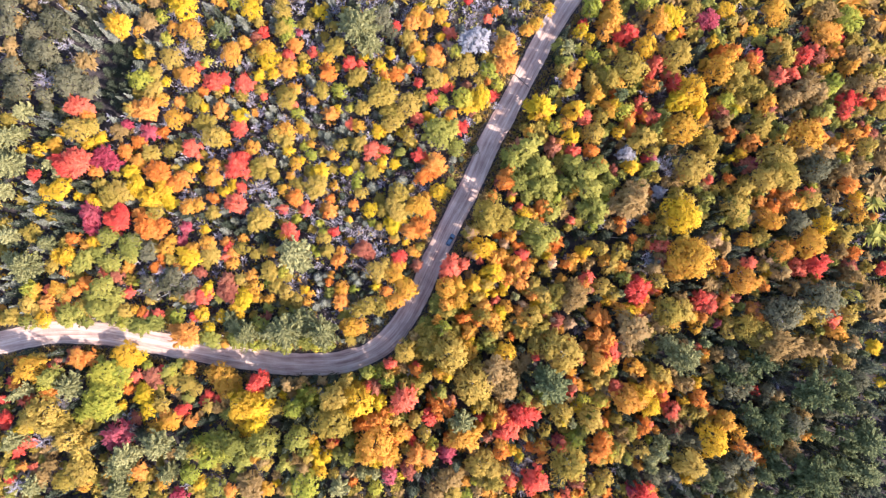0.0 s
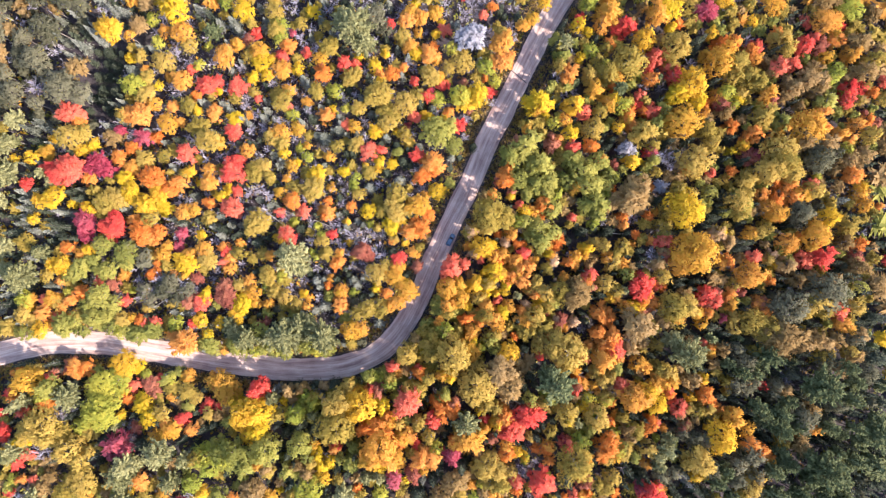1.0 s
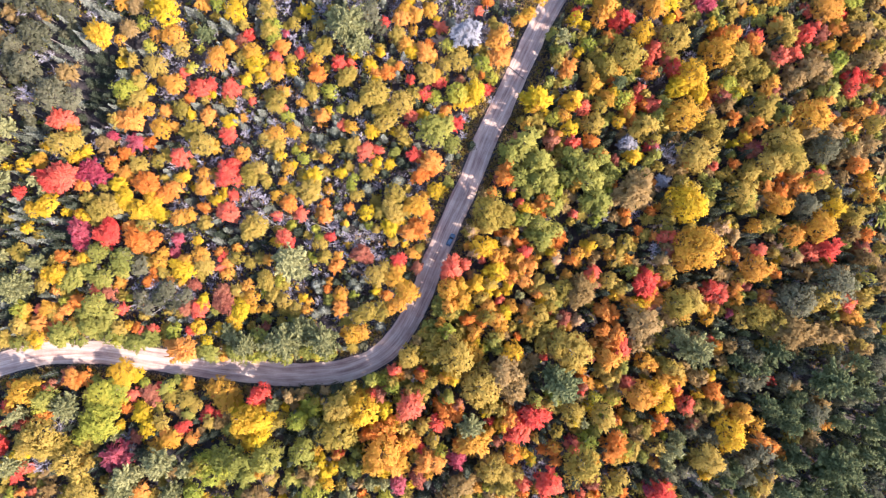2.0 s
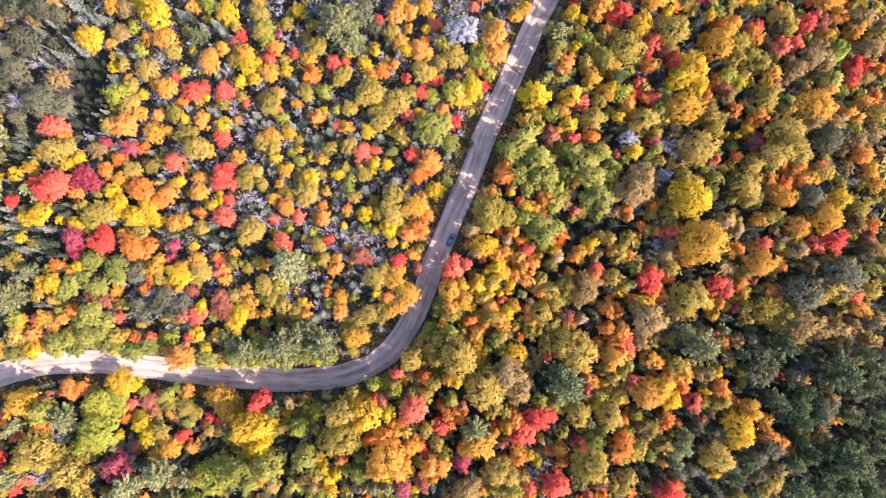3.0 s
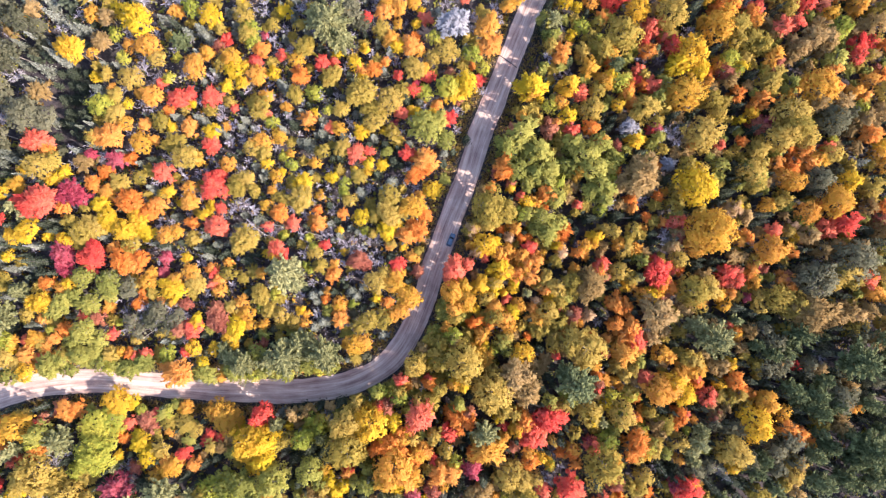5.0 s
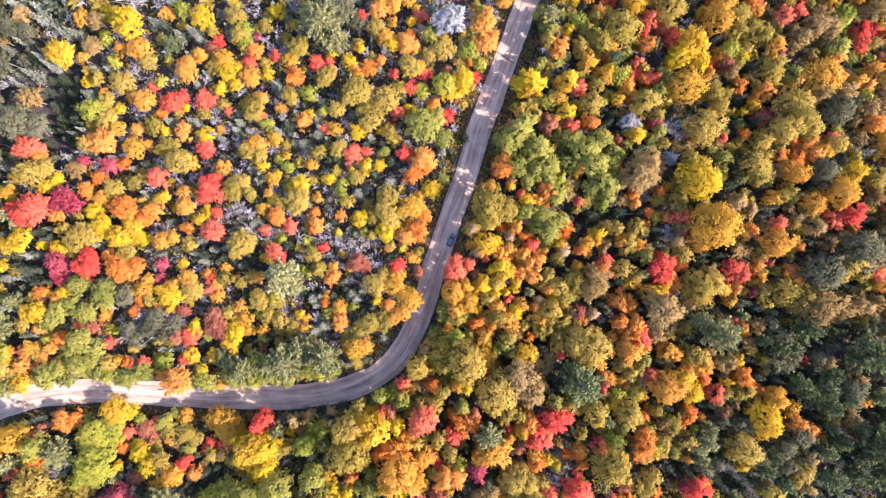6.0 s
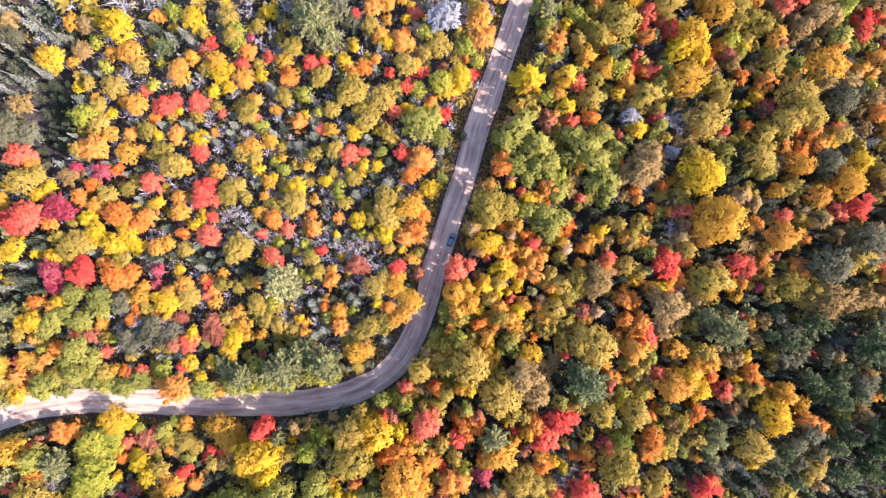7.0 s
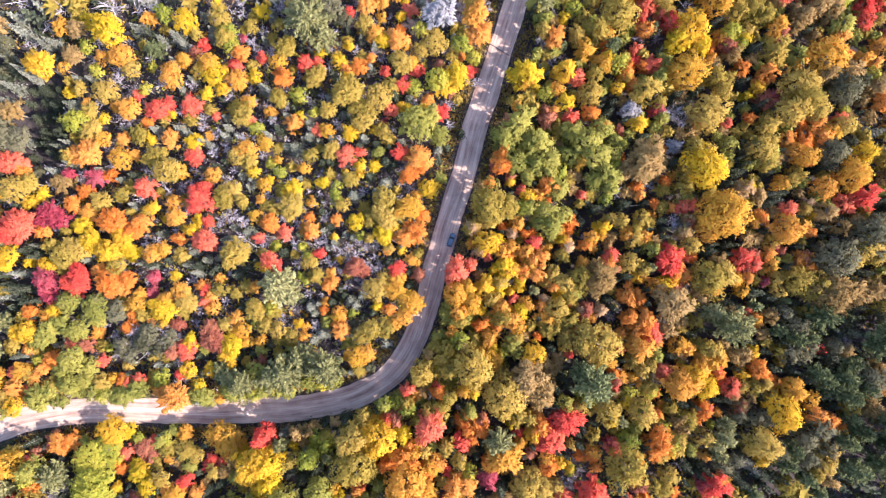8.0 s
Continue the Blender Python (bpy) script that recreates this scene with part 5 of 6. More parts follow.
plant("S", 1, (-142.8, 0.3, 3), (-144.4, 7.1, 3.7), (-144.9, 22.7, 3.7), (-141.3, 32.2, 5.3), (-146.3, 36.4, 3.2), (-142.9, 41.1, 4.2), (-140.1, 43.4, 2.5), (-105.4, -80.1, 4.5), (-134.1, -78, 4.2), (-104, -70.1, 5.7), (-130.4, 4.8, 3.3), (-101.1, 7.2, 2.9), (-127.2, 28.8, 2.9), (-130, 31.8, 2.5), (-138.5, 50.4, 3.7), (-88.3, -73.1, 4.2), (-66.1, -23.5, 3.7), (-67.8, -20.6, 3.3), (-30.2, -79.5, 4.2), (-44.5, -77.4, 3), (-55.3, -26.3, 3.3), (-43.1, -2, 4.1), (-27.5, 83.6, 4.1))
plant("S", 1.15, (-134.1, -2.8, 5.6), (-61, -25.7, 4.8), (-47.5, -26, 6.4), (-35.4, -25.2, 6.4), (-42.4, -21.7, 4.6), (-45.1, 0.9, 6.3), (-20.4, 73.9, 4.8), (-22.5, 78.9, 6.8))
plant("S", 1.4, (-141.2, -63.4, 2.8), (-140, -47.5, 2), (-101.7, -66, 4.5), (-137, -62.1, 2.4), (-139.3, -60.8, 2.8), (-135.7, -44.9, 2.6), (-98.6, -66.4, 2.4), (-82.9, -65.7, 2.8), (-90.2, -62.6, 5.5), (-22.2, -73.8, 2.8), (-17.7, -74.4, 2.4), (12.8, -55.6, 4.8), (50.3, -57.2, 1.8), (31.1, -13.4, 1.6), (50.2, 74, 2.8), (79, -73.5, 2.4), (78.2, -69.5, 2.8), (81, -67.7, 3.2), (82.5, -64.3, 2.8), (86.6, -33.8, 6.4), (92.5, -33.2, 3.2), (84, -29.6, 3.6), (68.2, -12.5, 2), (145.7, -15.7, 2.4))
plant("S", 1.7, (-39.8, -51.8, 2), (-52.9, -45.9, 2.4))
plant("L", 0.72, (-111.5, -40.8, 5.6), (-106.7, -39.7, 5.2), (-89.6, -39.8, 2.5), (-97.8, -38.2, 2.5))
plant("L", 0.95, (-117.9, -54.4, 3.4), (-111.1, -49.5, 7), (-107.3, -46.1, 3.4), (-67.3, -65.3, 3.4), (-71.1, -63.9, 4.3), (-79.5, -63.5, 2.5), (-76.7, -62.9, 2.5))
plant("L", 1, (-142, -71.8, 2.2), (-104.9, -22.3, 2.8), (-136.7, -10.4, 3.2), (-122.9, -8.8, 1.8), (-101, -8.8, 1.4), (-130.7, 40.4, 1.8), (-81.1, -74.7, 4), (-85.9, -20.5, 3.3), (-98.5, 61, 4.3), (-76.8, 68.5, 2.2), (-73.7, 75.2, 1.6), (-91, 76.7, 2.4), (-92.3, 84.7, 2.4), (-67.4, 90.7, 3.2), (-41.8, -79.1, 4.9), (-38, -30.6, 2.5), (-59.3, -29.7, 2.9), (-46, -24.3, 2.4), (-25.4, -11, 1.8), (-55.2, -8.6, 2), (-50.2, -5.2, 2.4), (-38.6, 1.4, 1.4), (-39.4, 3.4, 1.6), (-36.2, 8.8, 1.6), (-24.6, 25, 2), (-24.3, 27.8, 2.4), (-40.7, 36.3, 2.1), (-45.2, 51.1, 2.4), (-27.2, 52.8, 2), (-30.5, 58.5, 2.8))
plant("L", 1, (-48.8, 77.9, 2.8), (-49.3, 82.6, 3), (14, -82.5, 2.7), (-17.6, -80.1, 2.9), (-18.9, 12.2, 1.6), (18.6, 55.1, 2.9), (5.3, 56, 2.8), (19.7, 57.9, 2.9), (10.4, 72.9, 2.9), (24.8, 61.5, 2.5), (22.3, 66.2, 3.3), (164.3, 9.9, 2.4), (150.7, 85.2, 5.3))
plant("L", 1.15, (12.8, 55.6, 4.5))
plant("L", 1.4, (-129.4, -43, 3), (-74.5, -68.7, 3.7), (-68.9, -66.4, 3.7), (-76.2, -65.1, 3.3), (-59.3, -66, 2.5), (-57.2, -64.2, 2.9), (1.6, -64.9, 2.5), (18.3, -31.1, 2.1), (40.2, -75.9, 1.9), (32.2, -69.5, 2.1), (51.7, -64.4, 3.3), (56.8, -54.7, 2.5), (54.4, -49.8, 2.5), (39.6, -47.8, 1.9), (58.6, 10.9, 2.1), (31, 12, 2.5), (46, 21.3, 2.5), (45.1, 45.9, 2.5), (59.2, 71.2, 3.3), (64.1, -67.3, 2.9), (64, -61.1, 2.1), (69.8, -59.7, 2.1), (60.8, -50.2, 2.9), (62.8, 20, 2.9), (65.4, 26.5, 2.5), (68.1, 51.6, 3.3), (64.4, 65.1, 3.3), (108.5, 51.8, 2.9), (105.3, 54.6, 3.7), (148.3, 34.8, 2.3))
plant("L", 1.4, (149.5, 55.1, 1.9), (143.4, 59.2, 2.5), (144.6, 62.4, 3.7))
plant("L", 1.5, (58.3, 88.5, 3.8), (77.6, 89.2, 3.1))
plant("L", 1.7, (-44.3, -50.9, 3.6), (-40.5, -49.9, 1.9), (-39.2, -47, 2.5), (-42.9, -45.9, 2.3), (-20.2, -39.6, 2.1), (-13.3, -42.8, 2.5), (-16.9, -40.8, 2.1), (6.5, -24.1, 2.9))
plant("B", 0.95, (-103.6, -59, 2.5), (-104.2, -55.2, 2.5), (-101.6, -54.6, 2.1), (-126.5, -53, 2.2), (-125.8, -49.6, 2.9), (-122.2, -49, 2.5), (-86, -55.1, 1.6))
plant("B", 1, (-139.9, -78, 4), (-127.1, 18.6, 1.9), (-83.3, -79.3, 2), (-81.6, -22.5, 2.1), (-98.3, -10.8, 2.5), (-88.8, -9.7, 2.9), (-85.9, -9, 3.1), (-80.5, -8.5, 2.5), (-93.5, -8.4, 2.5), (-82.2, -6.5, 2.7), (-91.3, -5.7, 3.1), (-72.5, 16.3, 1.6), (-61.1, 16.4, 2.3), (-64.6, 21.4, 1.9), (-60.5, 23.9, 2.7), (-71.7, 28.6, 1.6), (-74.4, 29.8, 1.6), (-62.1, 54.5, 2.3), (-84.2, 59.8, 2.5), (-73.9, 63, 1.9), (-63.2, 68, 1.9), (-85.1, 72.1, 2.7), (-80, 83.5, 1.6), (-37.9, -12.9, 2.1), (-46.9, -9.3, 2.5), (-25.8, -2.4, 1.9), (-38.1, -2.4, 1.9), (-21, -1.9, 1.6), (-27.3, 2.4, 1.6), (-29.1, 4.5, 1.9))
plant("B", 1, (-24.2, 6, 1.9), (-30.8, 6.5, 1.6), (-21.3, 6.7, 2.1), (-40.2, 7.2, 1.9), (-26, 8, 1.9), (-23, 9.7, 2.1), (-27.7, 10.1, 1.6), (-20.1, 10.5, 1.9), (-39.8, 12.9, 2.1), (-30.3, 13.1, 1.9), (-33.1, 14.3, 1.9), (-54.7, 15, 1.9), (-49, 15.5, 2.1), (-42.4, 16, 1.9), (-56.2, 17, 2.9), (-29.8, 19.8, 1.9), (-42, 21.6, 1.6), (-55, 22.6, 2.5), (-35.3, 23.1, 1.6), (-32.3, 24.7, 1.6), (-57.6, 25.6, 2.5), (-59.9, 45.7, 2.3), (-50.4, 48.9, 1.9), (-57.7, 51.3, 2.1), (-39.7, 52, 2.1), (-27.2, 55.9, 1.9), (-35.6, 56.5, 2.1), (-28.9, 57.9, 2.1), (-44.8, 60, 2.1), (-52.2, 62.4, 2.1))
plant("B", 1, (-40.9, 75, 2.1), (-42.5, 77.9, 2.5), (-38.6, 81.7, 1.9), (-16.9, 1.6, 2.1), (-15, 2.4, 1.9), (-18.7, 3.7, 1.6), (-18.3, 8.4, 1.9), (-15.4, 9.1, 1.9), (4.9, 50.9, 1.4), (-5.2, 68.8, 1.9), (-10.8, 70.2, 1.6), (-18.3, 72.6, 1.9), (18.8, 81.6, 2.1), (15.2, 84.5, 2.9), (17.7, 88.1, 2.7), (24.9, 53.7, 2.1), (164.3, -25.2, 2.4), (164.5, 14.6, 2.2), (163.5, 88.7, 1.8))
plant("B", 1.15, (-131.7, -62.7, 3.2), (-127.9, -50.9, 2.7), (-100.2, 45.4, 2.3), (-105.2, 49.8, 1.8), (-131.6, 61.5, 4.1), (-125.9, 74.5, 3.1), (-126.9, 89.7, 2.9), (-123.2, 93.4, 2.5), (-36.1, -67.4, 1.8), (-52.6, -63.1, 2), (-53.7, -53.6, 2.2), (-52.5, -50, 2.5), (-36.5, -47.7, 2), (-38.2, -45.6, 2.5), (2.4, -67.9, 1.8), (1, -61.2, 1.8), (-5.9, -40.9, 1.6), (16.3, 0, 1.8), (19.5, 17, 1.6), (31.6, -72.2, 3.3), (36.3, -71.8, 1.8), (34, -66, 1.6), (32, -55.4, 1.6), (28.3, -53.2, 1.6), (52.5, -52.6, 2.9), (55.6, -47.9, 1.6), (52.2, -41.9, 1.8), (57.5, -35.6, 1.8), (53.4, -25.8, 2), (44.8, -3.1, 1.6))
plant("B", 1.15, (49.9, 0.3, 1.6), (49.5, 56.1, 1.8), (47.9, 63.4, 2.5), (52.8, 71.4, 1.6), (90.3, -81.2, 2), (87.5, -77.9, 2.5), (66.7, -75.3, 2), (82.7, -69.2, 1.8), (78.4, 0, 3.1), (62.4, 11.8, 1.8), (72.8, 12, 2.5), (77.9, 21.3, 1.4), (86.9, 31.1, 2.9), (83.8, 33.1, 3.7), (79.3, 39.5, 1.6), (62.6, 50.3, 2), (84.6, 58.5, 2), (78.6, 59.6, 2.9), (93.9, 66.4, 2.7), (77.7, 70.4, 2.5), (135.5, -86, 2.2), (109.3, -75.2, 2), (116, -73.8, 2.5), (113.5, -71.7, 2), (122.4, -49.6, 1.8), (120.5, -47.5, 2), (125.1, -44, 3.8), (127.3, -23, 2.5), (128.9, -13.5, 2.9), (112.1, -10.3, 1.8))
plant("B", 1.15, (108.2, -6.1, 2.5), (104.7, -5.8, 1.8), (113.6, -5.6, 1.6), (116.1, 48.5, 2), (127.3, 51.7, 1.8), (115.2, 74.7, 2.5), (155.8, 5.8, 2), (145, 18.2, 2), (144.1, 49.6, 1.6))
plant("P", 1, (-71, 79.2, 3.5), (156.5, -76.9, 4.9), (154.9, -64.6, 6), (157.7, -59.7, 3.3))
plant("P", 1.4, (42.9, -43.5, 6.6), (41.6, -40.4, 4.5), (97.2, -78.4, 3.2), (68, 56.8, 2.4), (81.9, 60.7, 2), (139.8, -88, 2.8), (130.2, -87.1, 2.8), (135.8, -85.5, 3.2), (103.8, -85, 2.4), (120.1, -84.1, 4.2), (116.7, -83.9, 3.2), (126, -83.6, 3.6), (135.5, -82, 2.8), (130.3, -78.3, 3.6), (136.4, -76.9, 6.5), (118, -76.3, 3.6), (100.1, -74.8, 3.6), (131.7, -73.6, 6.6), (123.1, -73, 3.6), (129.8, -70.2, 2.8), (120.2, -69.4, 2.8), (137.5, -62.1, 3.6), (120, -61.4, 4), (125.2, -60.1, 3.6), (116.7, -59.4, 3.6), (120.1, -56.7, 4.4), (114.1, -55.5, 3.6), (111.7, -53.5, 3.2), (123.6, -52.4, 3.2), (131.5, -47.6, 3.2))
plant("P", 1.4, (133.4, -47, 6.5), (112.7, -42.3, 3.2), (107, -41.8, 3.2), (104, -38.9, 2.4), (116.5, -36.3, 5.1), (143, -86, 3.6), (146.1, -73.1, 3.6), (142.2, -71.2, 2.8), (148.5, -66.1, 2.8), (142, -63.7, 2.8), (146.9, -62.2, 2.8), (145.1, -52.4, 3.6), (147.9, -47.1, 3.2), (144.2, -41, 3.6))
plant("D", 0.72, (-107, -44.2, 1.3), (-126.7, -35.9, 1.7))
plant("D", 0.95, (-105.3, -58.8, 1.7))
plant("D", 1, (-130.1, -6.4, 1.9), (-125.6, -6.4, 1.7), (-135.8, 3.4, 1.9), (-132, 6.8, 1.9), (-134.3, 12.6, 1.9), (-138.8, 14.8, 1.9), (-135.9, 16.4, 1.9), (-122.9, 18.3, 1.9), (-125.8, 19, 1.7), (-137.3, 20.3, 2.3), (-135.5, 22.9, 1.9), (-137.3, 25.9, 1.7), (-118, 26.3, 1.5), (-107.4, 31.2, 1.7), (-136.5, 35.2, 1.9), (-131.9, 35.8, 1.9), (-76.2, -29.4, 2.3), (-78.9, -26.4, 1.9), (-71.2, -21.4, 1.7), (-70.8, 9.6, 1.7), (-73.4, 12.6, 1.9), (-67.8, 13.1, 1.7), (-83.8, 13.4, 1.3), (-87.2, 15.5, 1.7), (-71.4, 16.2, 1.5), (-60.9, 18.3, 1.7), (-80.1, 23.5, 1.7), (-86.1, 32.5, 1.5), (-87.7, 33.5, 1.9), (-89.6, 42.1, 1.7))
plant("D", 1, (-95.7, 46, 1.7), (-60.7, 47.7, 1.5), (-62.4, 49.7, 1.7), (-66.9, 52.4, 1.7), (-69.3, 54.8, 2.3), (-75.9, 55.8, 2.1), (-99.7, 67.1, 3.2), (-66.8, 67.1, 1.5), (-62.9, 69.7, 1.5), (-93.3, 74.6, 1.9), (-63.9, 81.1, 1.9), (-65.8, 83.8, 2.8), (-77.3, 88.6, 2.1), (-39, -17.4, 1.9), (-36, -15.7, 2.6), (-24.3, -9.2, 1.7), (-37.5, -9.1, 1.7), (-38.1, -7.1, 2.6), (-26, -7.1, 2.3), (-22.2, -6.5, 1.9), (-35.4, -6.4, 1.9), (-27.5, 11.9, 1.5), (-21.8, 12.5, 1.3), (-53.6, 19.6, 2.1), (-57.9, 21.8, 1.5), (-34.4, 33.4, 1.5), (-34.5, 42.7, 2.8), (-37.4, 44, 1.9), (-23.2, 44, 1.5), (-29.7, 45.3, 2.1))
plant("D", 1, (-28.6, 47.2, 1.9), (-42.8, 48.3, 1.3), (-29.4, 50.2, 1.5), (-55.8, 50.6, 1.5), (-40.6, 52.9, 1.5), (-54.7, 53, 1.5), (-35.7, 53.5, 1.7), (-39.9, 61.4, 1.7), (-41.5, 63.2, 2.5), (-31.1, 79.1, 1.5), (-7, 6.6, 1.3), (-19.3, 25, 2.5), (-12.3, 25.1, 1.5), (-8.5, 27.6, 2.3), (3.1, 52.6, 1.9), (-7.4, 64, 1.7), (1.3, 66.3, 1.3), (-5.1, 69.7, 1.3), (-8.6, 73.7, 1.5))
plant("D", 1.15, (-127.2, -52.8, 1.7), (-130.5, -48.9, 1.7), (-52.9, -56.4, 1.7), (-40.5, -51.9, 1.7), (-46, -49.6, 1.5), (-56.1, -48.7, 1.7), (-37.3, -46.5, 1.7), (-54.9, -45.9, 1.9), (-51.2, -44.5, 1.5), (-53, -44.3, 1.7), (-3, -76.6, 1.7), (-5.8, -38.9, 1.5), (89.2, -79.9, 1.7), (87.3, -76.8, 2.1), (81, -1.2, 2.4), (134.4, -84.8, 1.7), (112.7, 1.2, 1.7), (110.1, 3.4, 1.5), (119.6, 13.3, 1.7), (116.8, 13.5, 1.5), (147.2, 17.2, 3))
plant("D", 1.25, (-134.7, 47, 1.9), (-128.6, 47.2, 1.5), (-108.2, 47.3, 1.9), (-102.9, 48.5, 1.3), (-131, 49.5, 1.7), (-106, 55.3, 1.5), (-103, 55.9, 1.3), (-116.7, 58.8, 1.7), (-128.4, 67.1, 1.7), (-120.4, 72, 2.3), (-117, 75.9, 2.3), (-111.1, 77.7, 1.9), (-123.7, 78.1, 1.7), (-112.5, 80.3, 2.3), (-124.3, 84.8, 1.5), (-118, 86.5, 1.7), (-106.3, 87.8, 2.1), (-102.7, 87.9, 1.9), (-111.3, 91.9, 2.4))
plant("M", 0.72, (-123.5, -34.2, 2.5), (-94.5, -44.1, 2.5), (-96.1, -41.1, 3))
plant("M", 0.95, (-100.2, -56.2, 2.5))
plant("M", 1, (-107.5, -6.3, 2.8), (-81.3, -13, 2.8), (-68, -12.1, 3.6), (-69.6, -10.1, 3.9), (-68.8, -7.5, 2.8), (-79, -4.8, 2.4), (-60.3, 77, 2), (-58.1, -21.6, 1.4), (-55.2, -20.3, 1.6), (-21.7, 3, 3.4), (-44.1, 17, 1.6), (-35.7, 67.9, 1.4), (-3.5, -3, 2.2), (-19.7, 0.9, 2), (16.5, 52.6, 1.9), (14.3, 61.4, 1.9))
plant("M", 1.4, (-137.4, -48.6, 1.9), (-127.4, -36.6, 2.1), (-6.3, -73, 3), (8.3, -50.6, 2.5), (53.4, -79.1, 2.9), (47.5, -67.2, 1.9), (21.4, -63, 2.1), (51.1, -46, 1.9), (44.3, -23.8, 2.1), (46.2, -22, 2.5), (56.8, -11.6, 1.9), (51.2, -10.2, 1.9), (22.8, 1.4, 1.9), (30.1, 22.6, 1.7), (25.7, 26.7, 1.7), (44.4, 38.3, 2.9), (32.5, 40.4, 1.7), (44, 41.4, 1.9), (87.8, -61.2, 2.1), (89.1, -59.5, 1.9), (60.6, -57, 2.1), (87.6, -54.7, 1.9), (98.3, -17.7, 2.1), (83.3, -1.4, 2.1), (66, 31.3, 1.9), (117.3, -47.8, 1.5), (116.7, -18.5, 2.6), (110.2, -14.8, 1.9), (100.5, -14.1, 2.1), (113.7, 33.3, 2.9))
plant("M", 1.4, (103.7, 51.2, 2.9), (122.4, 52.9, 2.5), (139.2, 70.8, 2.9), (150.1, -2.7, 2.9), (160.1, 44.7, 2.1), (156, 48, 1.7))
plant("M", 1.7, (-17, -43.4, 2.5))
plant("C", 0.72, (-122.8, -35.2, 2.1))
plant("C", 1, (-115.6, 10.2, 2.8), (-116.3, 14.8, 4.1), (-109.3, 33, 3.2), (-111.5, 35, 3.9), (-85, -81.9, 2.7), (-85.8, 6, 2), (-83.3, 9.8, 2.5), (-96.3, 43.7, 3), (-50, 16.5, 1.4), (-45.2, 80, 1.4), (-5.9, 46.6, 1.4), (2.7, 59.1, 1.4), (100.5, 84.6, 3.8))
plant("C", 1.25, (-103.6, 46, 1.8))
plant("C", 1.4, (-103.4, -62.9, 2.9), (-106.2, -60.8, 4.6), (-12.8, -74.6, 3.3), (7.1, -67.3, 3.7), (45.9, -64.3, 1.7), (71.8, -81.4, 2.1), (84.8, 1.4, 1.7), (79.7, 35, 2.1), (103.7, -23.8, 1.9), (107.9, -12.8, 1.3), (117.2, 34.2, 2.1))
plant("C", 1.7, (-57.7, -45.8, 1.6))
plant("T", 1.4, (16.1, 1, 2.1), (15.7, 8.5, 2.3), (50.1, -23.3, 2.1), (44.5, -22, 1.9), (34.4, -17.4, 2.1), (51.6, -14, 2.5), (44.2, -2.1, 2.1), (27.7, 4.8, 1.9), (80.3, -4, 1.9), (99.9, 5.9, 2.7), (65.5, 18.8, 2.9), (121.9, -1.5, 2.1), (117.7, 15.1, 1.9))
plant("W", 1.15, (16.6, 75.6, 4.9))
plant("W", 1.4, (70.8, 36.9, 3.1))

# ---------------------------------------------------------------- young growth between the large crowns
def side_of_road(x, y):
    """1 outside the bend, -1 inside it."""
    gap = LINE - np.array([x, y])
    i = int(np.argmin((gap ** 2).sum(1)))
    return 1 if float(gap[i] @ ACROSS[i]) > 0 else -1


def stand_of(x, y, kind, rng):
    """The kind of young tree that grows at a place, after the tree that stands nearest."""
    if -122 < x < -104 and 52 < y < 82:
        return "E"
    if x < -112 and y > 48:
        return rng.choice("HHHBBND")
    if x < -125 and y > -15:
        return rng.choice("DDEK")
    if x > 106 and y < -30:
        return rng.choice("EEEPPH")
    if 0 < x < 82 and -85 < y < 25:
        return rng.choice("AKNOKE" + kind)
    if side_of_road(x, y) < 0:
        return rng.choice("BBBDEK" + kind) if y > -12 else rng.choice("KDEHG" + kind)
    return rng.choice("EGKKN" + kind + kind)


HOLLOWS = ((-43, -56, 9), (-53, -62, 6), (72, -25, 6), (100, -62, 6), (116, 31, 6))  # open, shaded gaps between tall trees


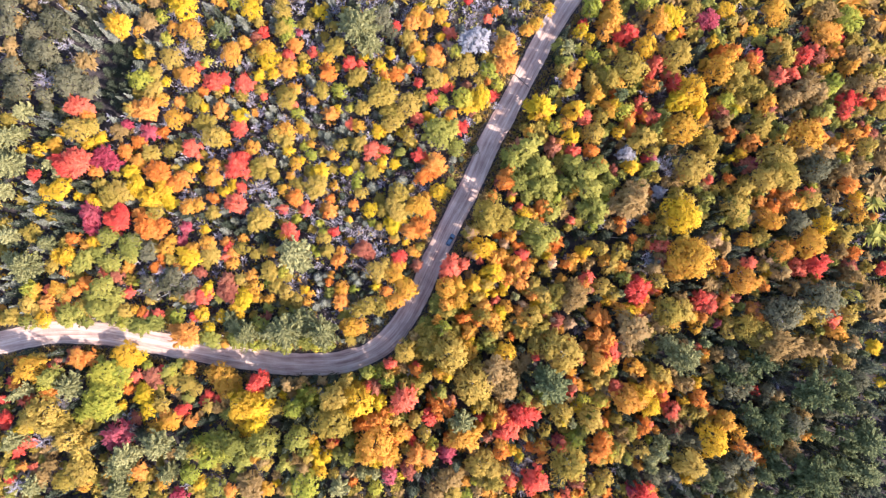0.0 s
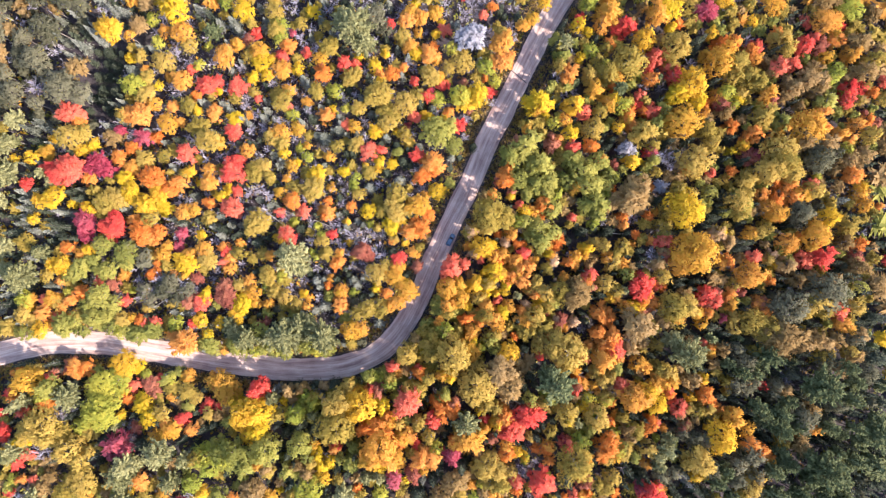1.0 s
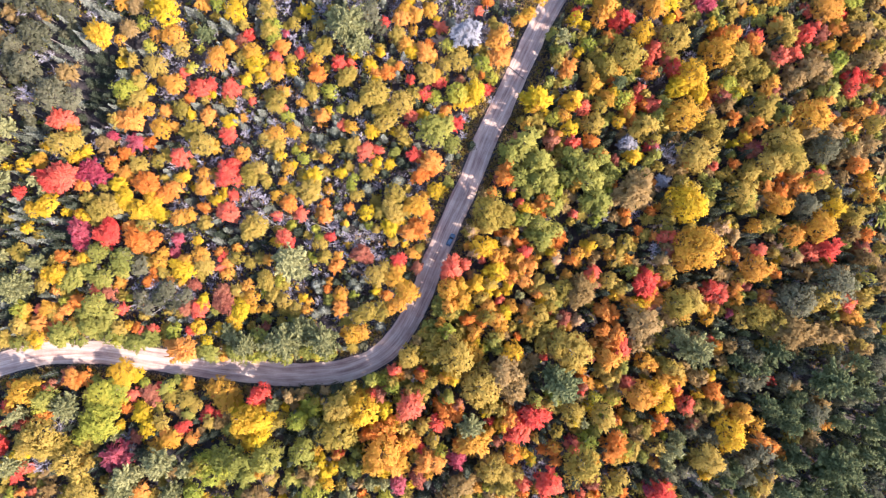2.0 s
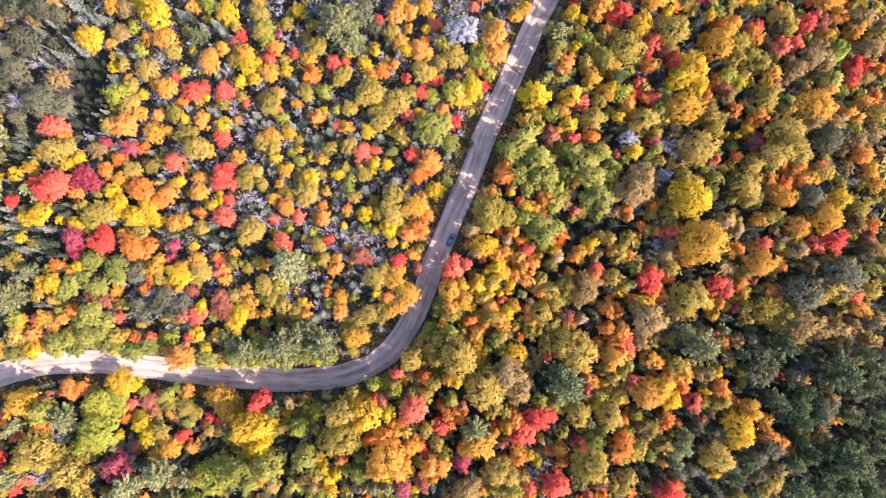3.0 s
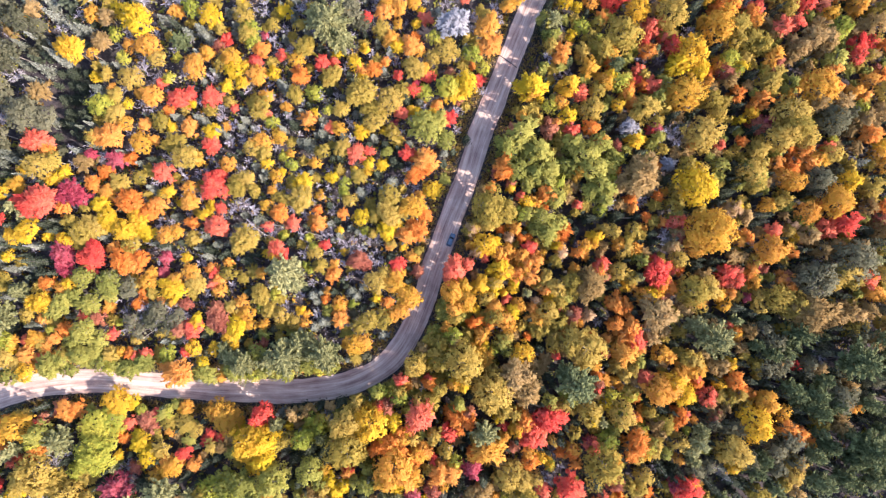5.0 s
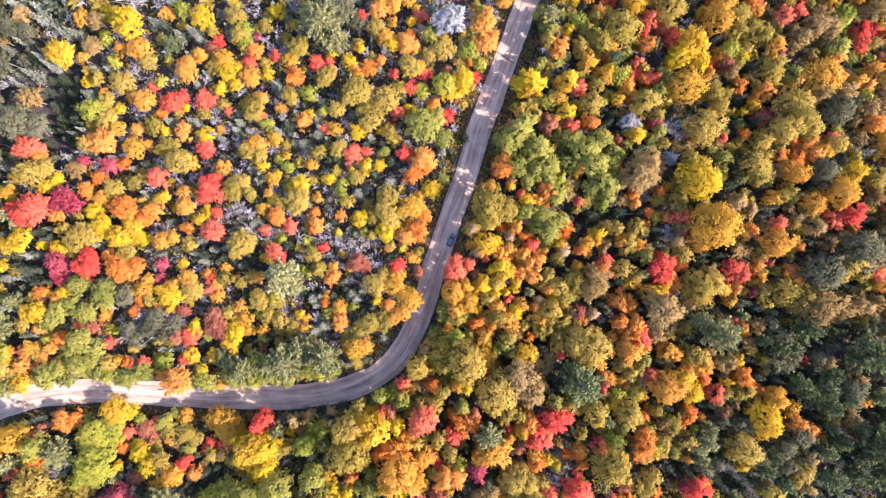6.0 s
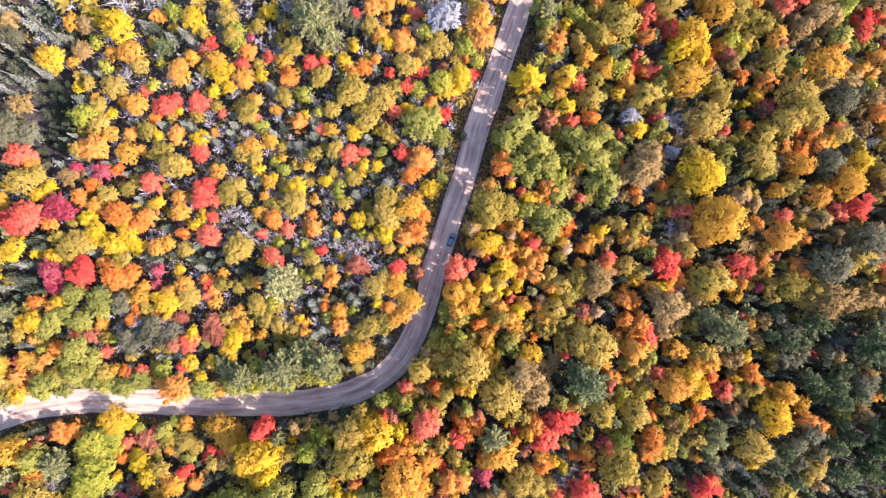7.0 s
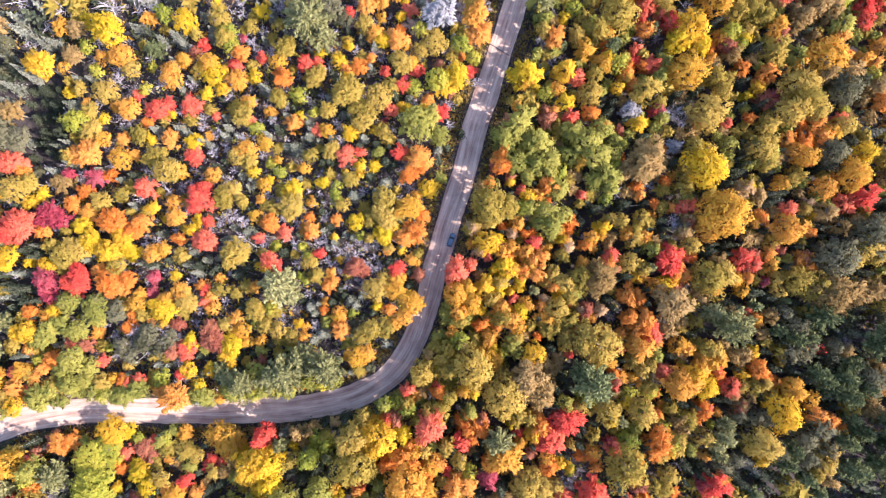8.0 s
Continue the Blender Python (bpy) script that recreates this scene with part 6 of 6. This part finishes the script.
def grow_between():
    """Small trees in the gaps, of the kinds that stand round about, joined into thickets; whole trees past the rim."""
    rng = random.Random(21)
    cell = 8.0
    book = {}
    for s in STANDING:
        book.setdefault((int(s[0] // cell), int(s[1] // cell)), []).append(s)
    spare = {}
    pts = [(rng.uniform(-185, 195), rng.uniform(-122, 132)) for _ in range(24000)]
    away = off_road(np.array([p[0] for p in pts]), np.array([p[1] for p in pts]))
    heights = ground_z(np.array([p[0] for p in pts]), np.array([p[1] for p in pts]), away)
    for (x, y), d, z in zip(pts, away, heights):
        inside = -150 < x < 160 and -88 < y < 92
        r = rng.uniform(1.1, 2.2) if inside else rng.uniform(2.0, 4.0)
        if d < ROAD_HALF + 5 + r and d < ROAD_HALF + (3.4 + 0.8 * r if side_of_road(x, y) > 0 else 1.4 + 0.75 * r):
            continue
        if any((x - hx) ** 2 + (y - hy) ** 2 < hr * hr for hx, hy, hr in HOLLOWS):
            continue
        i, j = int(x // cell), int(y // cell)
        near = [s for a in (-1, 0, 1) for b in (-1, 0, 1) for s in book.get((i + a, j + b), ())]
        if any((s[0] - x) ** 2 + (s[1] - y) ** 2 < (0.72 * (s[2] + r)) ** 2 for s in near):
            continue
        wide = [s for a in (-2, -1, 0, 1, 2) for b in (-2, -1, 0, 1, 2) for s in book.get((i + a, j + b), ())]
        kind = stand_of(x, y, rng.choice(wide)[3] if wide else rng.choice("KKNALES"), rng)
        low = rng.uniform(0.6, 0.95) if inside else 1.0
        if inside and x > -50 and side_of_road(x, y) > 0:
            low = rng.uniform(0.95, 1.3)
        book.setdefault((i, j), []).append((x, y, r, kind))
        if COUNT.get(kind, 0) < 150 and not inside and len(STANDING) < 2450:
            tree(kind, x, y, r, low, z, True)
        else:
            spare.setdefault(kind, []).append((x, y, z, r, low, inside))
    for kind, rows in spare.items():
        out = []
        for x, y, z, r, low, inside in rows:
            size = min(range(len(SIZES)), key=lambda i: abs(math.log(SIZES[i] / r)))
            q = tree_meshes(kind, size, rng.randrange(4), True)[2]
            skip = (2.6 if kind in "ESPBD" else 1.7) if inside else 9
            q = q[np.arange(0, len(q) - 1, skip).astype(int)]
            q = q.mean(1, keepdims=True) + (q - q.mean(1, keepdims=True)) * skip ** 0.5
            f, a = r / SIZES[size], rng.uniform(0, 6.283)
            c, s = math.cos(a) * f, math.sin(a) * f
            out.append(np.stack([q[..., 0] * c - q[..., 1] * s + x, q[..., 0] * s + q[..., 1] * c + y, q[..., 2] * low * f ** 0.5 + z], -1))
        word = KINDS[kind][0].replace("_tree", "")
        ob = part(word + "_thicket", soup("thicket", np.concatenate(out), out[0].shape[1]), FOLIAGE[kind])
        tagged(ob, "dense young " + word.replace("_", " ") + " growth filling the forest", "thicket", kind="stuff")


grow_between()


def undergrowth(name, kind, count, seed, label, size, box, rise, leaf=0.42):
    """Low brush on the forest floor: many small tufts of sprays in one mesh."""
    rng = np.random.default_rng(seed)
    x, y = rng.uniform(box[0], box[1], count), rng.uniform(box[2], box[3], count)
    d = off_road(x, y)
    keep = (d > ROAD_HALF + 2.2) & ~((x < -92) & (x > -128) & (y > 46) & (y < 88))  # nothing grows under the dark spruces
    x, y, d = x[keep], y[keep], d[keep]
    z = ground_z(x, y, d)
    at = np.repeat(np.stack([x, y, z], 1), 6, 0)
    v = unit(rng.normal(size=(len(at), 3)) + np.array([0, 0, 0.5]))
    v[:, 2] = np.abs(v[:, 2])
    spread = np.repeat(rng.uniform(0.5, 1.2, len(x)), 6)[:, None] * size
    at = at + v * spread * np.array([1, 1, rise])
    ob = part(name, soup(name, sprays(at, unit(v + rng.normal(0, 0.4, v.shape)), leaf, rng, 1.5), 4), kind)
    return tagged(ob, label, "undergrowth", kind="stuff")


undergrowth("undergrowth", FOLIAGE["G"], 6500, 31, "low green brush on the shaded forest floor", 1.1, (-155, 172, -100, 108), 0.7, 0.7)
undergrowth("dead_brush", FOLIAGE["B"], 8500, 32, "pale grey leafless brush between the young trees", 0.8, (-130, 5, -30, 100), 1.4, 0.26)
undergrowth("saplings", FOLIAGE["A"], 1500, 35, "knee-high amber saplings between the young trees", 0.55, (-150, 5, -60, 104), 2.4, 0.62)
undergrowth("beech_saplings", FOLIAGE["L"], 1700, 36, "yellowish green beech saplings between the trees", 0.55, (-150, 60, -95, 104), 2.4, 0.62)
undergrowth("bracken", FOLIAGE["N"], 3200, 33, "russet brown bracken on the forest floor", 0.9, (-155, 172, -98, 106), 0.8, 0.55)


def bend_shade_thicket(count, seed):
    """Bushes added shoulder to shoulder outside the bend, under the tall trees, to shade the road."""
    rng = np.random.default_rng(seed)
    bend = [i for i in range(len(LINE)) if LINE[i][0] > -47 and LINE[i][1] < -7]
    out = []
    for k in range(count):
        i = bend[rng.integers(0, len(bend))]
        x, y = LINE[i] - ACROSS[i] * (ROAD_HALF + 2.6 + 10.0 * rng.random())
        q = tree_meshes("KG"[k % 2], 2, k % 4, True)[2]
        f, a = rng.uniform(0.8, 1.05), rng.uniform(0, 6.283)
        c, s = math.cos(a) * f, math.sin(a) * f
        z = float(ground_z(np.array([x]), np.array([y]))[0]) - 1.6
        out.append(np.stack([q[..., 0] * c - q[..., 1] * s + x, q[..., 0] * s + q[..., 1] * c + y, q[..., 2] * f * rng.uniform(0.75, 1.1) + z], -1))
    ob = part("hazel_thicket", soup("thicket", np.concatenate(out), out[0].shape[1]), FOLIAGE["G"])
    return tagged(ob, "dull green bushes added under the trees to shade the road bend", "thicket", kind="stuff")


# added to keep low sun off the bend, mostly hidden by the crowns
bend_shade_thicket(95, 44)


def verge(name, mat, label, count, seed, shape, scale, leaf, rise):
    """Low plants along both edges of the road, thinning out into the trees."""
    rng = np.random.default_rng(seed)
    i = rng.integers(0, len(LINE), count)
    side = rng.choice([-1.0, 1.0], count)
    o = side * (ROAD_HALF + 0.1 + rng.gamma(shape, scale, count))
    xy = LINE[i] + ACROSS[i] * o[:, None] + HEADING[i] * rng.uniform(-0.9, 0.9, (count, 1))
    z = ground_z(xy[:, 0], xy[:, 1])
    at = np.repeat(np.concatenate([xy, z[:, None]], 1), 5, 0) + rng.normal(0, 0.85 * leaf, (count * 5, 3)) * np.array([1, 1, 0.25])
    at[:, 2] += rise * rng.uniform(0.4, 1.4, len(at))
    v = unit(rng.normal(size=at.shape) * np.array([1, 1, 0.5]) + np.array([0, 0, 0.7]))
    ob = part(name, soup(name, sprays(at, v, leaf, rng, 1.9), 4), mat)
    return tagged(ob, label, "grass", kind="stuff")


verge("verge_grass", GRASS, "dry tan grass and weeds along the road edge", 6500, 41, 1.8, 1.2, 0.26, 0.2)
verge("roadside_weeds", FOLIAGE["N"], "russet brown weeds and low brush beside the road", 3600, 47, 4.0, 0.75, 0.42, 0.7)
verge("roadside_herbs", FOLIAGE["K"], "olive gold leafy herbs beside the road", 2200, 48, 4.0, 0.8, 0.42, 0.7)


def far_woods(kind, count, seed):
    """The forest that goes on all round, too far off to tell its trees apart."""
    rng = np.random.default_rng(seed)
    out = []
    for _ in range(count):
        x, y = rng.uniform(-560, 560), rng.uniform(-500, 500)
        if -187 < x < 197 and -124 < y < 134:
            continue
        if off_road(np.array([x]), np.array([y]))[0] < 12:
            continue
        q = tree_meshes(kind, 4, 0, True)[2]
        q = q[::40]
        q = q.mean(1, keepdims=True) + (q - q.mean(1, keepdims=True)) * 5.7
        f = rng.uniform(0.8, 1.5)
        out.append(q * np.array([f, f, rng.uniform(0.9, 1.3)]) + np.array([x, y, 0.0]))
    word = KINDS[kind][0].replace("_tree", "")
    ob = part("far_" + word + "_woods", soup("far_woods", np.concatenate(out), out[0].shape[1]), FOLIAGE[kind])
    return tagged(ob, "distant autumn forest of " + word.replace("_", " ") + " crowns all round", "woods", kind="stuff")


for far_kind, far_count in (("K", 2600), ("A", 1300), ("O", 900), ("E", 1200)):
    far_woods(far_kind, far_count, 90 + far_count)


# ---------------------------------------------------------------- parked car
PAINT = plain("dark blue car paint", (0.05, 0.095, 0.16), 0.28, 0.2, 0.8)
GLASS = plain("dark car glass", (0.02, 0.03, 0.04), 0.06, 0.0, 0.3, 0.05)
RUBBER = plain("tyre rubber", (0.02, 0.02, 0.02), 0.85)
ALLOY = plain("wheel alloy", (0.45, 0.46, 0.48), 0.35, 0.9)
LENS = plain("clear lamp lens", (0.6, 0.62, 0.62), 0.15)
RED_LENS = plain("red lamp lens", (0.35, 0.01, 0.01), 0.2)
TRIM = plain("black plastic trim", (0.03, 0.03, 0.03), 0.6)


def solid(bm, name, bevel=0.0, segments=2):
    if bevel:
        bmesh.ops.bevel(bm, geom=list(bm.edges), offset=bevel, segments=segments, affect="EDGES", clamp_overlap=True)
    bmesh.ops.recalc_face_normals(bm, faces=bm.faces)
    me = bpy.data.meshes.new(name)
    bm.to_mesh(me)
    bm.free()
    return me


def loft(sections):
    """A closed body through rings of corners with the same count."""
    bm = bmesh.new()
    rings = [[bm.verts.new(c) for c in ring] for ring in sections]
    for a, b in zip(rings, rings[1:]):
        for k in range(len(a)):
            bm.faces.new((a[k], a[(k + 1) % len(a)], b[(k + 1) % len(b)], b[k]))
    bm.faces.new(rings[0][::-1])
    bm.faces.new(rings[-1])
    return bm


def slab(corners, thick):
    """A pane of four corners with a thickness towards -normal."""
    c = [Vector(p) for p in corners]
    nrm = (c[1] - c[0]).cross(c[3] - c[0]).normalized() * thick
    return loft([[p - nrm for p in c], c])


def block(x, y, z, lx, ly, lz):
    bm = bmesh.new()
    bmesh.ops.create_cube(bm, size=1.0, matrix=Matrix.LocRotScale((x, y, z), None, (lx, ly, lz)))
    return bm


def disc(x, y, z, radius, wide, sides=18):
    bm = bmesh.new()
    bmesh.ops.create_cone(bm, cap_ends=True, segments=sides, radius1=radius, radius2=radius, depth=wide,
                          matrix=pose(x, y, z, 90, 0, 0))
    return bm


def build_car(m):
    """A mid-size car, nose along +x, wheels on z = 0."""
    car = tagged(new("car"), "dark blue car parked at the edge of the gravel road", "car")

    def ring(x, w, z0, z1):
        return [(x, -w, z0), (x, -w * 1.02, (z0 + z1) / 2), (x, -w * 0.93, z1), (x, w * 0.93, z1), (x, w * 1.02, (z0 + z1) / 2), (x, w, z0)]
    body = loft([ring(-2.30, 0.78, 0.42, 0.92), ring(-2.15, 0.88, 0.30, 1.00), ring(-1.2, 0.92, 0.26, 1.02), ring(0.9, 0.92, 0.26, 1.00),
                 ring(1.6, 0.90, 0.28, 0.93), ring(2.15, 0.84, 0.32, 0.80), ring(2.34, 0.70, 0.42, 0.66)])
    part("body", solid(body, "body", 0.05), PAINT, car)
    roof = loft([[(-2.02, -0.66, 0.99), (-2.02, 0.66, 0.99), (-1.72, 0.60, 1.52), (-1.72, -0.60, 1.52)],
                 [(-0.4, -0.76, 0.99), (-0.4, 0.76, 0.99), (-0.4, 0.63, 1.62), (-0.4, -0.63, 1.62)],
                 [(1.02, -0.74, 0.98), (1.02, 0.74, 0.98), (0.34, 0.60, 1.56), (0.34, -0.60, 1.56)]])
    part("cabin", solid(roof, "cabin", 0.03), PAINT, car)
    part("windscreen", solid(slab([(1.05, -0.64, 1.03), (1.05, 0.64, 1.03), (0.45, 0.54, 1.53), (0.45, -0.54, 1.53)], 0.02), "windscreen"), GLASS, car, "dark sloping windscreen")
    part("rear_window", solid(slab([(-2.04, 0.56, 1.06), (-2.04, -0.56, 1.06), (-1.80, -0.50, 1.48), (-1.80, 0.50, 1.48)], 0.02), "rear_window"), GLASS, car, "dark rear window")
    for s in (-1, 1):
        pane = [(-1.75, s * 0.71, 1.06), (0.75, s * 0.745, 1.06), (0.30, s * 0.64, 1.50), (-1.62, s * 0.625, 1.48)]
        part("side_window", solid(slab(pane if s < 0 else pane[::-1], 0.02), "side_window"), GLASS, car, "dark side window")
        part("headlight", solid(block(2.16, s * 0.62, 0.72, 0.22, 0.30, 0.14), "headlight", 0.03), LENS, car, "clear headlight")
        part("tail_light", solid(block(-2.24, s * 0.66, 0.86, 0.12, 0.22, 0.16), "tail_light", 0.02), RED_LENS, car, "red tail light")
        part("wing_mirror", solid(block(0.78, s * 1.0, 1.06, 0.16, 0.18, 0.12), "wing_mirror", 0.03), PAINT, car)
        part("roof_rail", solid(block(-0.65, s * 0.54, 1.63, 1.7, 0.04, 0.04), "roof_rail", 0.01), TRIM, car, "black roof rail")
        for x in (-1.42, 1.42):
            wheel = part("wheel", solid(disc(x, s * 0.84, 0.34, 0.23, 0.20), "wheel"), TRIM, car)
            part("tyre", solid(disc(x, s * 0.83, 0.34, 0.34, 0.22), "tyre", 0.03), RUBBER, wheel, "black rubber tyre")
            part("rim", solid(disc(x, s * 0.92, 0.34, 0.21, 0.06, 10), "rim", 0.01), ALLOY, wheel, "silver alloy rim")
    part("bumper", solid(block(2.26, 0, 0.45, 0.16, 1.5, 0.2), "bumper", 0.05), TRIM, car, "black front bumper")
    car.matrix_basis = m
    return car


near = int(np.argmin(((LINE - np.array([8.8, 6.4])) ** 2).sum(1)))
along = -HEADING[near]
build_car(Matrix.Translation((8.75, 6.4, 0.03)) @ pose(0, 0, 0, 0, 0, math.degrees(math.atan2(along[1], along[0])) - 6))

# ---------------------------------------------------------------- small things on and beside the road
STRIP_BROWN = plain("mottled dark brown", (0.09, 0.075, 0.07), 0.9, fleck=0.4)
DEADWOOD = plain("bleached dead wood", (0.46, 0.43, 0.40), 0.85, fleck=0.3)


def build_dark_strip(x, y):
    """A thin dark strip across the road: two raised sides and a lower middle."""
    i = int(np.argmin(((LINE - np.array([x, y])) ** 2).sum(1)))
    a = math.degrees(math.atan2(ACROSS[i][1], ACROSS[i][0]))
    ob = tagged(new("road_drain"), "thin dark strip laid across the gravel road", "drain")
    for s in (-1, 1):
        part("side_board", solid(block(0, s * 0.10, 0.07, 8.6, 0.07, 0.14), "side_board", 0.01), STRIP_BROWN, ob)
    part("drain_bed", solid(block(0, 0, 0.05, 8.6, 0.13, 0.10), "drain_bed"), STRIP_BROWN, ob)
    ob.matrix_basis = pose(x, y, 0.01, 0, 0, a - 14)
    return ob


build_dark_strip(34.4, 65.4)


def build_snag(x, y, z, turn, length, seed):
    """A dead, bleached trunk leaning low through the young trees, with broken branches."""
    rng = np.random.default_rng(seed)
    tip = np.array([length, 0, 1.2])
    q = [rod((0, 0, 0), tip * 0.5, 0.16, 0.11), rod(tip * 0.5, tip, 0.11, 0.03)]
    for _ in range(16):
        p = tip * rng.uniform(0.45, 1.0)
        e = p + np.array([rng.uniform(0.6, 2.0), rng.normal(0, 1.1), rng.uniform(-0.2, 0.7)])
        q.append(rod(p, e, 0.045, 0.015))
    ob = tagged(new("dead_tree"), "bleached dead tree leaning low among the young trees", "dead tree", "dead leaning trees")
    part("trunk", soup("trunk", np.concatenate(q), 4), DEADWOOD, ob)
    lean = 5.5
    part("stump", soup("stump", rod((0, 0, -z), (0, 0, 0.1), 0.22, 0.16), 4), DEADWOOD, ob)
    ob.matrix_basis = pose(x, y, z, 0, -lean, turn)
    return ob


for spot in ((66.4, 7.4, 3.5, -6, 15.5, 60), (-57.4, 19.0, 2.5, -39, 9.6, 61), (-102.2, -11.7, 4.0, 16, 13.2, 62), (-95.4, -15.0, 4.0, 26, 7.6, 63), (-92.3, -4.7, 4.5, -7, 7.9, 64), (-51.4, 18.3, 2.5, -17, 9.5, 65), (-39.4, 14.5, 2.0, -23, 6.6, 66), (153.0, -37.7, 4.0, -14, 12.9, 67), (-72.4, 17.8, 2.5, -9, 5.1, 68)):
    build_snag(*spot)
